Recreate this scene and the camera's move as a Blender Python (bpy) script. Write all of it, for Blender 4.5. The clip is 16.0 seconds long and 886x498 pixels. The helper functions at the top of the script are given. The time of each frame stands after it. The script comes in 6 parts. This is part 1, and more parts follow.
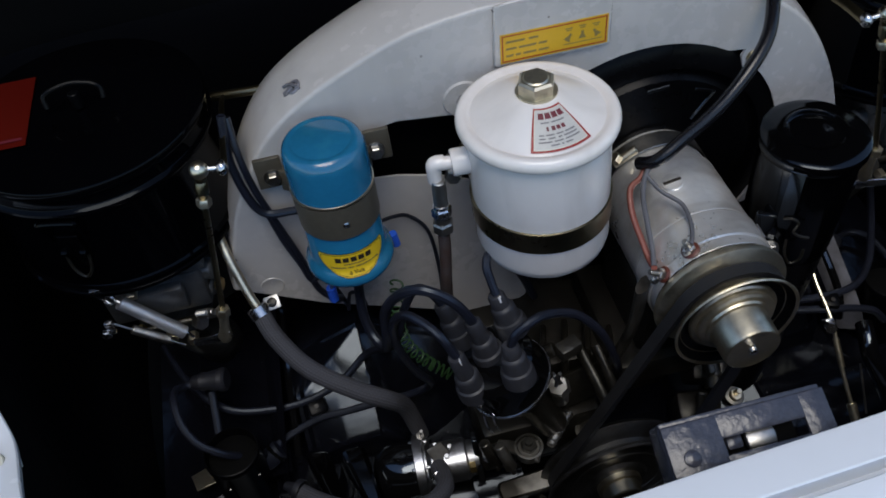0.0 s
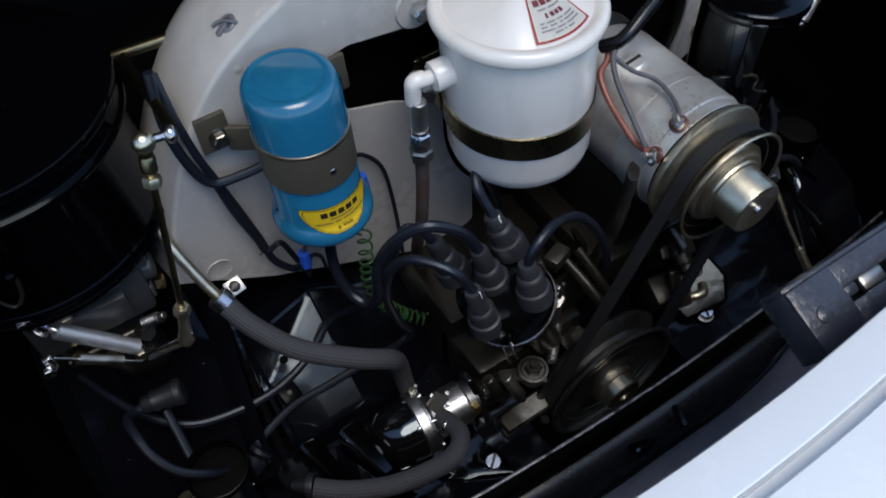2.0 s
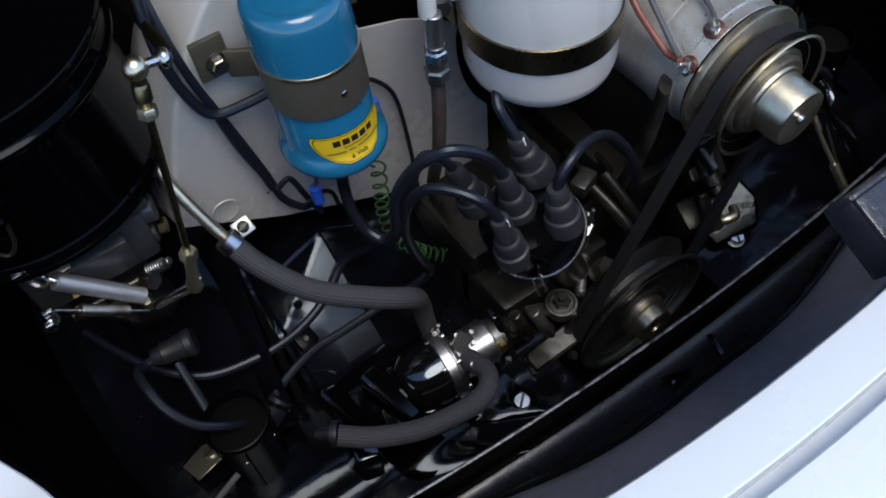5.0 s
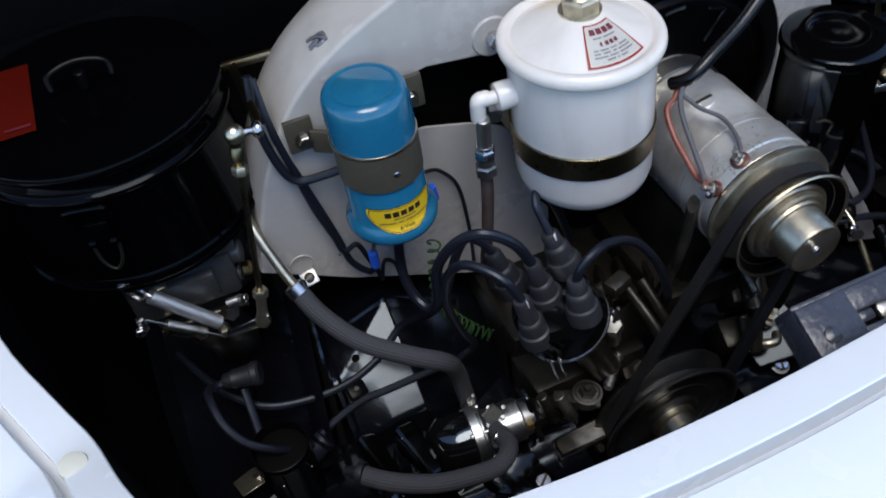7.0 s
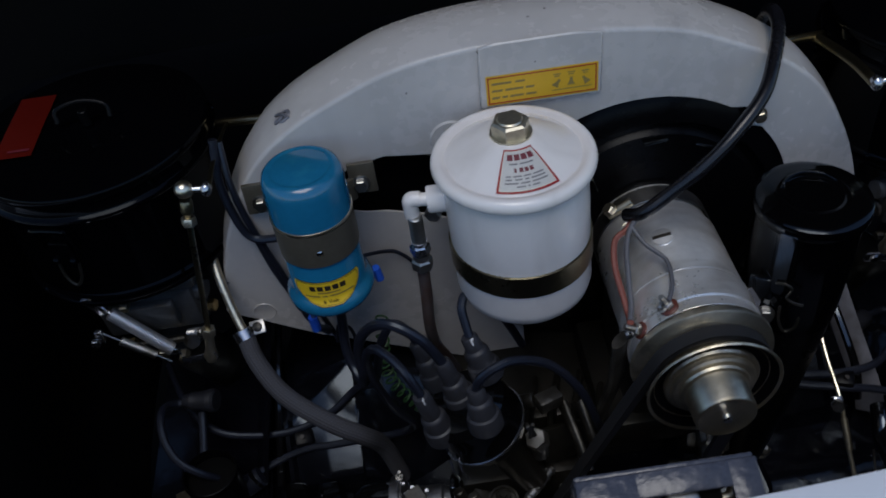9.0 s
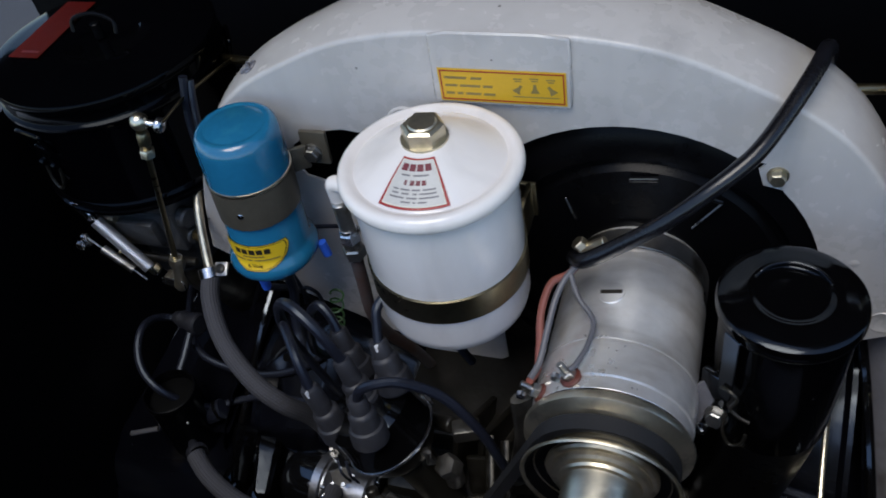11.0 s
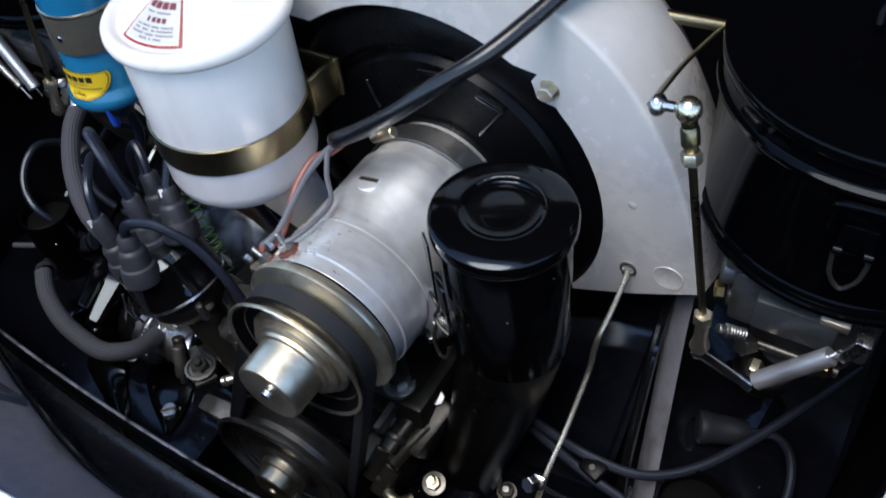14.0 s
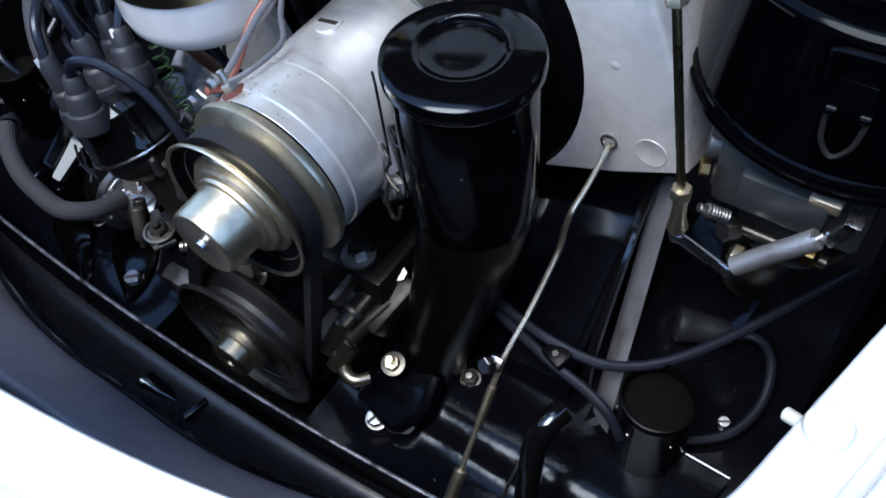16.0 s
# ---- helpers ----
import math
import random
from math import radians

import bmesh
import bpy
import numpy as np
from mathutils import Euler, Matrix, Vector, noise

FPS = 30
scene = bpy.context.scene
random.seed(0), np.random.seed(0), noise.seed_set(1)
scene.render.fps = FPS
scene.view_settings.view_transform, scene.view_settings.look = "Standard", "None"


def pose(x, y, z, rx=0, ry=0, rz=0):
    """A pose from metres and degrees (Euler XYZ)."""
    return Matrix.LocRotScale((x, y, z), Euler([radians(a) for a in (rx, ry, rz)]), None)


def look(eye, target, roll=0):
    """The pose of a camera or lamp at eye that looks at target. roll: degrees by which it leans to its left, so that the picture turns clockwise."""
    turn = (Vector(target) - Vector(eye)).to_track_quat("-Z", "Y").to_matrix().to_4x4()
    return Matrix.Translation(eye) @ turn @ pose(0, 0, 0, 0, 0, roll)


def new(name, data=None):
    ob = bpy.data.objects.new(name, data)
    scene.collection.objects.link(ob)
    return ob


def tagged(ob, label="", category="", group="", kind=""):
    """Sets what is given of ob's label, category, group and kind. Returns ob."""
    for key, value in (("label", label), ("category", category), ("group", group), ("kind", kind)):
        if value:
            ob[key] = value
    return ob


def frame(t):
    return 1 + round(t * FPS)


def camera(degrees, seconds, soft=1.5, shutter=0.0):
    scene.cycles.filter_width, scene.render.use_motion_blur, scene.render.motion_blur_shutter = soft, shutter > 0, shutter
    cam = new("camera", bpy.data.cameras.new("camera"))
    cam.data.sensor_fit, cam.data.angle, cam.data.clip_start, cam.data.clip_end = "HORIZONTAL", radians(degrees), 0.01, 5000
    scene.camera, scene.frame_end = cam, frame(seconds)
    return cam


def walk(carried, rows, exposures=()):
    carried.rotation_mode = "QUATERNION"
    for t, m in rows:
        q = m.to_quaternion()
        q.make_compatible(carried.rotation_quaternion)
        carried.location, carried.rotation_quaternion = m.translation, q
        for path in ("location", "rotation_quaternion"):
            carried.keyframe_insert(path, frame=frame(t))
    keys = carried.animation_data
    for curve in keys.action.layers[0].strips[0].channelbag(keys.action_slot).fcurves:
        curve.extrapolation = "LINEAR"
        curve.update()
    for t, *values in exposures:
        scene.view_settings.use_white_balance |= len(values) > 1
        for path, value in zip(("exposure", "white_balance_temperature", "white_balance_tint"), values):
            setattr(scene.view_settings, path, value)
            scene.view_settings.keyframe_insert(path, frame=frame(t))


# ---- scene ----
# Rear engine bay of a small air-cooled sports car, seen over the open rear edge. x: across, y: to the front, z: up.
cam = camera(55.5, 16.0, soft=1.7, shutter=0.5)
ROWS = [  # seconds, eye, yaw to the left, pitch, lean to the left
    (0, -0.1784, -0.3315, 1.1761, -8.30, -47.69, -6.99),
    (0.5, -0.1971, -0.3222, 1.1665, -11.13, -48.15, -7.50),
    (1, -0.2489, -0.2932, 1.1617, -18.70, -49.68, -5.48),
    (1.5, -0.3008, -0.2547, 1.1466, -27.25, -51.23, -2.85),
    (2, -0.3213, -0.2356, 1.1227, -31.43, -52.20, -2.44),
    (2.5, -0.3306, -0.2201, 1.1006, -34.01, -53.68, -2.30),
    (3, -0.3301, -0.2081, 1.0837, -34.98, -55.53, -2.54),
    (5.5, -0.3261, -0.2184, 1.0814, -29.03, -55.48, -6.35),
    (6, -0.3218, -0.2437, 1.0951, -25.33, -53.13, -7.16),
    (6.5, -0.3161, -0.2752, 1.1116, -21.91, -50.32, -7.19),
    (7, -0.2936, -0.3191, 1.1273, -17.21, -47.09, -7.99),
    (7.5, -0.2566, -0.3555, 1.1402, -12.62, -44.45, -8.11),
    (8, -0.2138, -0.3704, 1.1431, -9.17, -42.62, -7.49),
    (8.5, -0.1642, -0.3682, 1.1536, -5.82, -42.61, -6.89),
    (9, -0.0901, -0.3543, 1.1561, -0.12, -43.16, -8.31),
    (11.5, 0.1930, -0.2310, 1.1170, 28.11, -45.22, -11.00),
    (12, 0.2310, -0.2240, 1.1170, 29.23, -45.39, -9.80),
    (12.5, 0.2540, -0.2210, 1.1180, 28.14, -46.18, -7.50),
    (13, 0.2993, -0.2090, 1.1029, 30.61, -46.15, -8.11),
    (13.5, 0.3453, -0.1838, 1.0833, 35.03, -47.13, -9.35),
    (14, 0.3675, -0.1692, 1.0602, 37.40, -48.31, -8.69),
    (14.5, 0.3818, -0.1570, 1.0376, 39.36, -49.77, -8.32),
    (15, 0.3923, -0.1490, 1.0198, 40.98, -51.33, -8.54),
    (15.5, 0.3953, -0.1479, 1.0088, 41.24, -52.81, -8.32),
    (16, 0.3977, -0.1521, 0.9986, 41.03, -53.28, -7.95),
]
walk(cam, [(t, pose(x, y, z, 90 + pitch, 0, yaw) @ pose(0, 0, 0, 0, 0, roll)) for t, x, y, z, yaw, pitch, roll in ROWS],
     exposures=[(0.0, 0.3, 6850, 9), (1.0, 0.4, 6850, 9), (2.0, 0.6, 6850, 8), (3.0, 0.65, 6850, 8), (5.5, 0.8, 6850, 8), (7.0, 0.8, 6750, 9), (7.5, 0.58, 6750, 9), (8.0, 0.36, 6700, 9), (9.0, -0.25, 6400, 10), (11.5, 0.75, 6850, 9), (12.5, 0.85, 6900, 8), (13.5, 1.2, 6700, 9), (14.0, 1.43, 6650, 9), (14.5, 1.75, 6600, 9), (16.0, 1.7, 6250, 8)])

# ---- light: open shade under a bright sky, from behind the car ----
world = bpy.data.worlds.new("sky")
scene.world = world
world.use_nodes = True
wn, wl = world.node_tree.nodes, world.node_tree.links
sky = wn.new("ShaderNodeTexSky")
sky.sky_type, sky.sun_disc = "NISHITA", False
sky.sun_elevation, sky.sun_rotation = radians(68), radians(175)
sky.dust_density, sky.ozone_density = 0.4, 3.3
wl.new(sky.outputs[0], wn["Background"].inputs[0])
wn["Background"].inputs[1].default_value = 0.15
sun = new("sun", bpy.data.lights.new("sun", "SUN"))
sun.data.energy, sun.data.angle, sun.data.color = 1.3, radians(34), (1.0, 0.97, 0.93)
sun.matrix_world = look((-0.15, -1.0, 3.2), (0, 0.1, 0.5))


# ---- materials ----
def mat(name, colour, rough=0.5, metal=0.0, vary=0.15, scale=40.0, bump=0.0, bump_scale=200.0, coat=0.0, spec=0.5, dirt=None, dirt_at=0.6):
    """A surface with two scales of variation, a fine relief and, where given, blotches of dirt."""
    m = bpy.data.materials.new(name)
    m.use_nodes = True
    n, l = m.node_tree.nodes, m.node_tree.links
    b = n["Principled BSDF"]
    co = n.new("ShaderNodeTexCoord")
    big = n.new("ShaderNodeTexNoise")
    big.inputs["Scale"].default_value, big.inputs["Detail"].default_value = scale * 0.3, 4
    fine = n.new("ShaderNodeTexNoise")
    fine.inputs["Scale"].default_value, fine.inputs["Detail"].default_value = scale * 6, 3
    for q in (big, fine):
        l.new(co.outputs["Object"], q.inputs["Vector"])
    add = n.new("ShaderNodeMath")
    add.operation = "MULTIPLY_ADD"
    l.new(fine.outputs[0], add.inputs[0])
    add.inputs[1].default_value = 0.4
    l.new(big.outputs[0], add.inputs[2])
    ramp = n.new("ShaderNodeMapRange")
    ramp.inputs[1].default_value, ramp.inputs[2].default_value = 0.4, 1.0
    ramp.inputs[3].default_value, ramp.inputs[4].default_value = 1 - vary, 1 + vary
    l.new(add.outputs[0], ramp.inputs[0])
    mix = n.new("ShaderNodeMix")
    mix.data_type, mix.blend_type = "RGBA", "MULTIPLY"
    mix.inputs["Factor"].default_value = 1.0
    mix.inputs[6].default_value = (*colour, 1)
    l.new(ramp.outputs[0], mix.inputs[7])
    out = mix.outputs[2]
    if dirt:
        spot = n.new("ShaderNodeTexNoise")
        spot.inputs["Scale"].default_value, spot.inputs["Detail"].default_value = scale * 0.8, 8
        l.new(co.outputs["Object"], spot.inputs["Vector"])
        edge = n.new("ShaderNodeMapRange")
        edge.inputs[1].default_value, edge.inputs[2].default_value = dirt_at - 0.08, dirt_at + 0.1
        l.new(spot.outputs[0], edge.inputs[0])
        m2 = n.new("ShaderNodeMix")
        m2.data_type = "RGBA"
        l.new(edge.outputs[0], m2.inputs["Factor"])
        l.new(out, m2.inputs[6])
        m2.inputs[7].default_value = (*dirt, 1)
        out = m2.outputs[2]
    l.new(out, b.inputs["Base Color"])
    rr = n.new("ShaderNodeMapRange")
    rr.inputs[1].default_value, rr.inputs[2].default_value = 0.4, 1.0
    rr.inputs[3].default_value, rr.inputs[4].default_value = max(0.03, rough * 0.8), min(1, rough * 1.25)
    l.new(add.outputs[0], rr.inputs[0])
    l.new(rr.outputs[0], b.inputs["Roughness"])
    b.inputs["Metallic"].default_value = metal
    b.inputs["Specular IOR Level"].default_value = spec
    b.inputs["Coat Weight"].default_value = coat
    b.inputs["Coat Roughness"].default_value = 0.06
    if bump:
        rel = n.new("ShaderNodeTexNoise")
        rel.inputs["Scale"].default_value, rel.inputs["Detail"].default_value = bump_scale, 4
        l.new(co.outputs["Object"], rel.inputs["Vector"])
        bm_ = n.new("ShaderNodeBump")
        bm_.inputs["Strength"].default_value, bm_.inputs["Distance"].default_value = bump, 0.001
        l.new(rel.outputs[0], bm_.inputs["Height"])
        l.new(bm_.outputs[0], b.inputs["Normal"])
    return m


def braid(name, colour):
    """Cotton braid over a hose: rows of stitches along it, in the hose's own grid."""
    m = mat(name, colour, 0.85, 0, 0.25, 60)
    n, l = m.node_tree.nodes, m.node_tree.links
    b = n["Principled BSDF"]
    uv = n.new("ShaderNodeTexCoord")
    sep = n.new("ShaderNodeSeparateXYZ")
    l.new(uv.outputs["UV"], sep.inputs[0])

    def calc(kind, a, c, d=None):
        q = n.new("ShaderNodeMath")
        q.operation = kind
        for k, v in enumerate((a, c, d)):
            if v is None:
                continue
            if isinstance(v, float):
                q.inputs[k].default_value = v
            else:
                l.new(v, q.inputs[k])
        return q.outputs[0]

    rows = calc("MULTIPLY", sep.outputs[0], 20.0)
    rib = calc("PINGPONG", rows, 0.5)
    odd = calc("FLOOR", rows, 0.0)
    slip = calc("MULTIPLY_ADD", odd, 0.37, calc("MULTIPLY", sep.outputs[1], 330.0))
    stitch = calc("MULTIPLY", rib, calc("PINGPONG", slip, 0.5))
    light = n.new("ShaderNodeMapRange")
    light.inputs[1].default_value, light.inputs[2].default_value = 0.06, 0.2
    light.inputs[3].default_value, light.inputs[4].default_value = 0.85, 1.25
    l.new(stitch, light.inputs[0])
    tone = n.new("ShaderNodeMix")
    tone.data_type, tone.blend_type = "RGBA", "MULTIPLY"
    tone.inputs["Factor"].default_value = 1.0
    l.new(b.inputs["Base Color"].links[0].from_socket, tone.inputs[6])
    l.new(light.outputs[0], tone.inputs[7])
    l.new(tone.outputs[2], b.inputs["Base Color"])
    bump = n.new("ShaderNodeBump")
    bump.inputs["Strength"].default_value, bump.inputs["Distance"].default_value = 0.7, 0.0014
    l.new(calc("MULTIPLY_ADD", rib, 0.5, stitch), bump.inputs["Height"])
    l.new(bump.outputs[0], b.inputs["Normal"])
    return m


M = dict(
    body=mat("white_body_paint", (0.75, 0.77, 0.79), 0.25, vary=0.03, scale=8, coat=0.5),
    shroud=mat("grey_shroud_paint", (0.465, 0.445, 0.425), 0.26, vary=0.09, scale=14, bump=0.06, bump_scale=120, dirt=(0.31, 0.30, 0.29), dirt_at=0.72),
    white=mat("white_enamel", (0.765, 0.72, 0.68), 0.20, vary=0.04, scale=20, bump=0.03, bump_scale=90, coat=0.3, dirt=(0.5, 0.46, 0.42), dirt_at=0.78),
    gloss=mat("glossy_black_enamel", (0.0035, 0.0035, 0.004), 0.09, vary=0.3, scale=30, bump=0.05, bump_scale=60, spec=1.0),
    drum=mat("black_drum_enamel", (0.0010, 0.0010, 0.0014), 0.09, vary=0.3, scale=30, bump=0.05, bump_scale=50, spec=0.10),
    # blue of the reflected sky is tinted into the tin, rubber, cable and cover blacks
    tin=mat("black_engine_tin", (0.0030, 0.0032, 0.0052), 0.13, vary=0.4, scale=25, bump=0.4, bump_scale=50, spec=0.30, dirt=(0.012, 0.011, 0.010), dirt_at=0.70),
    # satin black taken below real paint; the bay's shade is in its colour
    satin=mat("shade_black_satin_paint", (0.0022, 0.0023, 0.003), 0.5, vary=0.3, scale=12, bump=0.08, bump_scale=150, spec=0.07, dirt=(0.006, 0.006, 0.006), dirt_at=0.66),
    hammer=mat("black_underseal_paint", (0.045, 0.048, 0.064), 0.24, vary=0.4, scale=60, bump=1.0, bump_scale=130, spec=0.6, dirt=(0.08, 0.08, 0.10), dirt_at=0.68),
    rubber=mat("black_rubber", (0.011, 0.012, 0.017), 0.5, vary=0.3, scale=50, bump=0.1, bump_scale=300),
    wire=mat("black_cable", (0.010, 0.0115, 0.019), 0.34, vary=0.3, scale=50),
    trough=mat("black_channel_paint", (0.012, 0.0125, 0.016), 0.26, vary=0.3, scale=20, bump=0.5, bump_scale=35, spec=0.7),
    insulator=mat("brown_insulator", (0.10, 0.028, 0.018), 0.35, vary=0.2, scale=60),
    sheath=mat("glossy_black_sheath", (0.006, 0.006, 0.008), 0.26, vary=0.3, scale=50, bump=0.06, bump_scale=120),
    # black rubber: its dust and its sky sheen are both lightened into the colour
    seal=mat("sheen_lightened_seal", (0.26, 0.25, 0.285), 0.36, vary=0.35, scale=16, bump=0.25, bump_scale=40, spec=0.8, dirt=(0.20, 0.18, 0.18), dirt_at=0.60),
    boot=mat("dusty_rubber_boot", (0.024, 0.025, 0.031), 0.5, vary=0.3, scale=60, bump=0.12, bump_scale=250, dirt=(0.066, 0.066, 0.072), dirt_at=0.64),
    capblack=mat("dull_black_enamel", (0.0014, 0.0013, 0.0015), 0.12, vary=0.3, scale=30, bump=0.08, bump_scale=60, spec=0.40, dirt=(0.006, 0.006, 0.006), dirt_at=0.74),
    funnel=mat("dull_black_funnel", (0.0016, 0.0015, 0.0016), 0.32, vary=0.3, scale=30, bump=0.15, bump_scale=70, spec=0.22, dirt=(0.006, 0.006, 0.006), dirt_at=0.70),
    beltcloth=mat("black_belt_cloth", (0.0075, 0.0075, 0.0085), 0.62, vary=0.4, scale=60, bump=0.15, bump_scale=400),
    covertin=mat("glossy_black_cover_tin", (0.0030, 0.0033, 0.0055), 0.15, vary=0.4, scale=25, bump=0.35, bump_scale=22, spec=0.55, dirt=(0.010, 0.010, 0.011), dirt_at=0.64),
    bake=mat("black_bakelite", (0.0025, 0.0025, 0.0028), 0.10, vary=0.2, scale=40),
    # near black with little sheen, so shaded parts stay dark under the sky
    lowsheen=mat("low_sheen_black_enamel", (0.002, 0.002, 0.0025), 0.3, vary=0.2, scale=20, spec=0.10),
    # blacker than any paint: deep shade put into the colour
    dark=mat("shade_black", (0.002, 0.002, 0.002), 0.8, vary=0.2, scale=10, spec=0.08),
    blue=mat("blue_coil_paint", (0.010, 0.128, 0.245), 0.22, vary=0.14, scale=35, bump=0.05, bump_scale=110, coat=0.6, dirt=(0.02, 0.17, 0.27), dirt_at=0.66),
    yellow=mat("yellow_label", (0.75, 0.50, 0.02), 0.4, vary=0.06, scale=60),
    amber=mat("amber_label", (0.62, 0.36, 0.02), 0.42, vary=0.08, scale=60),
    ink=mat("black_print_and_slot_shade", (0.02, 0.015, 0.01), 0.5, vary=0.1),
    inkfaint=mat("faded_print", (0.22, 0.16, 0.05), 0.5, vary=0.2),
    red=mat("red_print", (0.30, 0.016, 0.012), 0.4, vary=0.1),
    maroon=mat("maroon_print", (0.13, 0.015, 0.025), 0.45, vary=0.2, scale=120),
    paper=mat("grey_paper", (0.52, 0.50, 0.46), 0.4, vary=0.12, scale=60),
    greyprint=mat("grey_print", (0.2, 0.19, 0.19), 0.5, vary=0.2),
    redlabel=mat("red_label", (0.075, 0.0035, 0.0012), 0.5, vary=0.12, scale=40, spec=0.12),
    alu=mat("worn_aluminium", (0.87, 0.86, 0.84), 0.30, 0.72, 0.18, 22, 0.02, 40, dirt=(0.60, 0.56, 0.48), dirt_at=0.60),
    bare=mat("dull_bare_sheet", (0.20, 0.20, 0.225), 0.42, 0.4, 0.25, 40, 0.2, 120, dirt=(0.10, 0.095, 0.095), dirt_at=0.66),
    rodsteel=mat("bright_plated_rod", (0.66, 0.60, 0.46), 0.30, 0.95, 0.15, 60, 0.1, 200),
    spring=mat("bright_spring_steel", (0.74, 0.74, 0.75), 0.36, 0.95, 0.1, 80, 0.05, 300),
    bead=mat("worn_bluish_edge", (0.30, 0.31, 0.35), 0.45, 0.8, 0.5, 120, 0.3, 300, dirt=(0.05, 0.05, 0.06), dirt_at=0.56),
    pumpmetal=mat("bluish_pump_casting", (0.52, 0.53, 0.56), 0.34, 1.0, 0.25, 50, 0.25, 140, dirt=(0.10, 0.10, 0.10), dirt_at=0.6),
    pulley=mat("worn_pulley_steel", (0.19, 0.19, 0.19), 0.40, 1.0, 0.25, 40, 0.1, 200, dirt=(0.085, 0.08, 0.075), dirt_at=0.6),
    cast=mat("oily_cast_alloy", (0.17, 0.16, 0.14), 0.36, 0.85, 0.45, 30, 0.4, 130, dirt=(0.03, 0.027, 0.022), dirt_at=0.51),
    # oily casting again, darkened in colour for the shade low in the bay
    shadecast=mat("oily_shaded_casting", (0.026, 0.024, 0.019), 0.34, 0.6, 0.4, 30, 0.4, 130, dirt=(0.04, 0.035, 0.03), dirt_at=0.55),
    carb=mat("grey_carburettor_casting", (0.105, 0.110, 0.115), 0.40, 0.6, 0.3, 40, 0.3, 160, dirt=(0.06, 0.05, 0.04), dirt_at=0.6),
    zinc=mat("bright_zinc", (0.60, 0.60, 0.62), 0.25, 1.0, 0.15, 60, 0.1, 200),
    plate=mat("pale_yellow_plating", (0.72, 0.65, 0.50), 0.27, 1.0, 0.15, 60, 0.1, 200),
    steel=mat("dull_steel", (0.42, 0.41, 0.39), 0.36, 1.0, 0.25, 50, 0.2, 200, dirt=(0.16, 0.14, 0.11), dirt_at=0.62),
    cad=mat("yellow_plated_steel", (0.70, 0.63, 0.48), 0.37, 1.0, 0.2, 50, 0.1, 180, dirt=(0.34, 0.30, 0.22), dirt_at=0.6),
    brass=mat("brass", (0.70, 0.52, 0.24), 0.3, 1.0, 0.2, 50),
    olive=mat("dark_olive_band", (0.22, 0.19, 0.12), 0.30, 1.0, 0.25, 40),
    coilband=mat("dull_brown_band", (0.10, 0.088, 0.066), 0.38, 0.35, 0.25, 40, 0.1, 150),
    copper=mat("copper_red_wire", (0.24, 0.075, 0.055), 0.45, 0.1, 0.2, 60),
    bluewire=mat("blue_connector", (0.02, 0.10, 0.55), 0.4, 0, 0.1),
    green=mat("green_coil_wire", (0.025, 0.075, 0.02), 0.45, 0, 0.25, 60),
    greyw=mat("grey_wire", (0.10, 0.10, 0.11), 0.45, 0, 0.2, 60),
    copperpipe=mat("brown_sleeved_pipe", (0.06, 0.03, 0.022), 0.55, 0, 0.4, 40, dirt=(0.07, 0.06, 0.06), dirt_at=0.5),
    hose=braid("braided_hose", (0.046, 0.047, 0.056)),
    buffer=mat("cream_rubber", (0.62, 0.60, 0.50), 0.55, vary=0.06, scale=50),
    chalk=mat("white_mark", (0.75, 0.75, 0.75), 0.6),
    asphalt=mat("asphalt", (0.05, 0.05, 0.052), 0.85, vary=0.3, scale=6, bump=0.4, bump_scale=90),
)


def specks(m, scale, size, share, colour):
    """Scattered grains of dust, about a millimetre or less, on a dark surface."""
    n, l = m.node_tree.nodes, m.node_tree.links
    b = n["Principled BSDF"]
    co = n.new("ShaderNodeTexCoord")
    cells = n.new("ShaderNodeTexVoronoi")
    cells.inputs["Scale"].default_value = scale
    l.new(co.outputs["Object"], cells.inputs["Vector"])
    near = n.new("ShaderNodeMath")
    near.operation = "LESS_THAN"
    l.new(cells.outputs["Distance"], near.inputs[0])
    near.inputs[1].default_value = size
    pick = n.new("ShaderNodeSeparateColor")
    l.new(cells.outputs["Color"], pick.inputs[0])
    some = n.new("ShaderNodeMath")
    some.operation = "LESS_THAN"
    l.new(pick.outputs[0], some.inputs[0])
    some.inputs[1].default_value = share
    both = n.new("ShaderNodeMath")
    both.operation = "MULTIPLY"
    l.new(near.outputs[0], both.inputs[0])
    l.new(some.outputs[0], both.inputs[1])
    mix = n.new("ShaderNodeMix")
    mix.data_type = "RGBA"
    l.new(both.outputs[0], mix.inputs["Factor"])
    l.new(b.inputs["Base Color"].links[0].from_socket, mix.inputs[6])
    mix.inputs[7].default_value = (*colour, 1)
    l.new(mix.outputs[2], b.inputs["Base Color"])


# sky blue put into the reflection tint of the black surfaces
for key in ("tin", "gloss", "capblack", "covertin", "drum", "wire", "bake"):
    M[key].node_tree.nodes["Principled BSDF"].inputs["Specular Tint"].default_value = (0.80, 0.90, 1.0, 1)
specks(M["tin"], 190, 0.10, 0.05, (0.16, 0.16, 0.17))
specks(M["gloss"], 170, 0.09, 0.06, (0.14, 0.14, 0.15))
specks(M["capblack"], 160, 0.10, 0.07, (0.14, 0.14, 0.15))
specks(M["shroud"], 70, 0.10, 0.05, (0.16, 0.15, 0.14))
specks(M["white"], 90, 0.10, 0.08, (0.30, 0.27, 0.24))


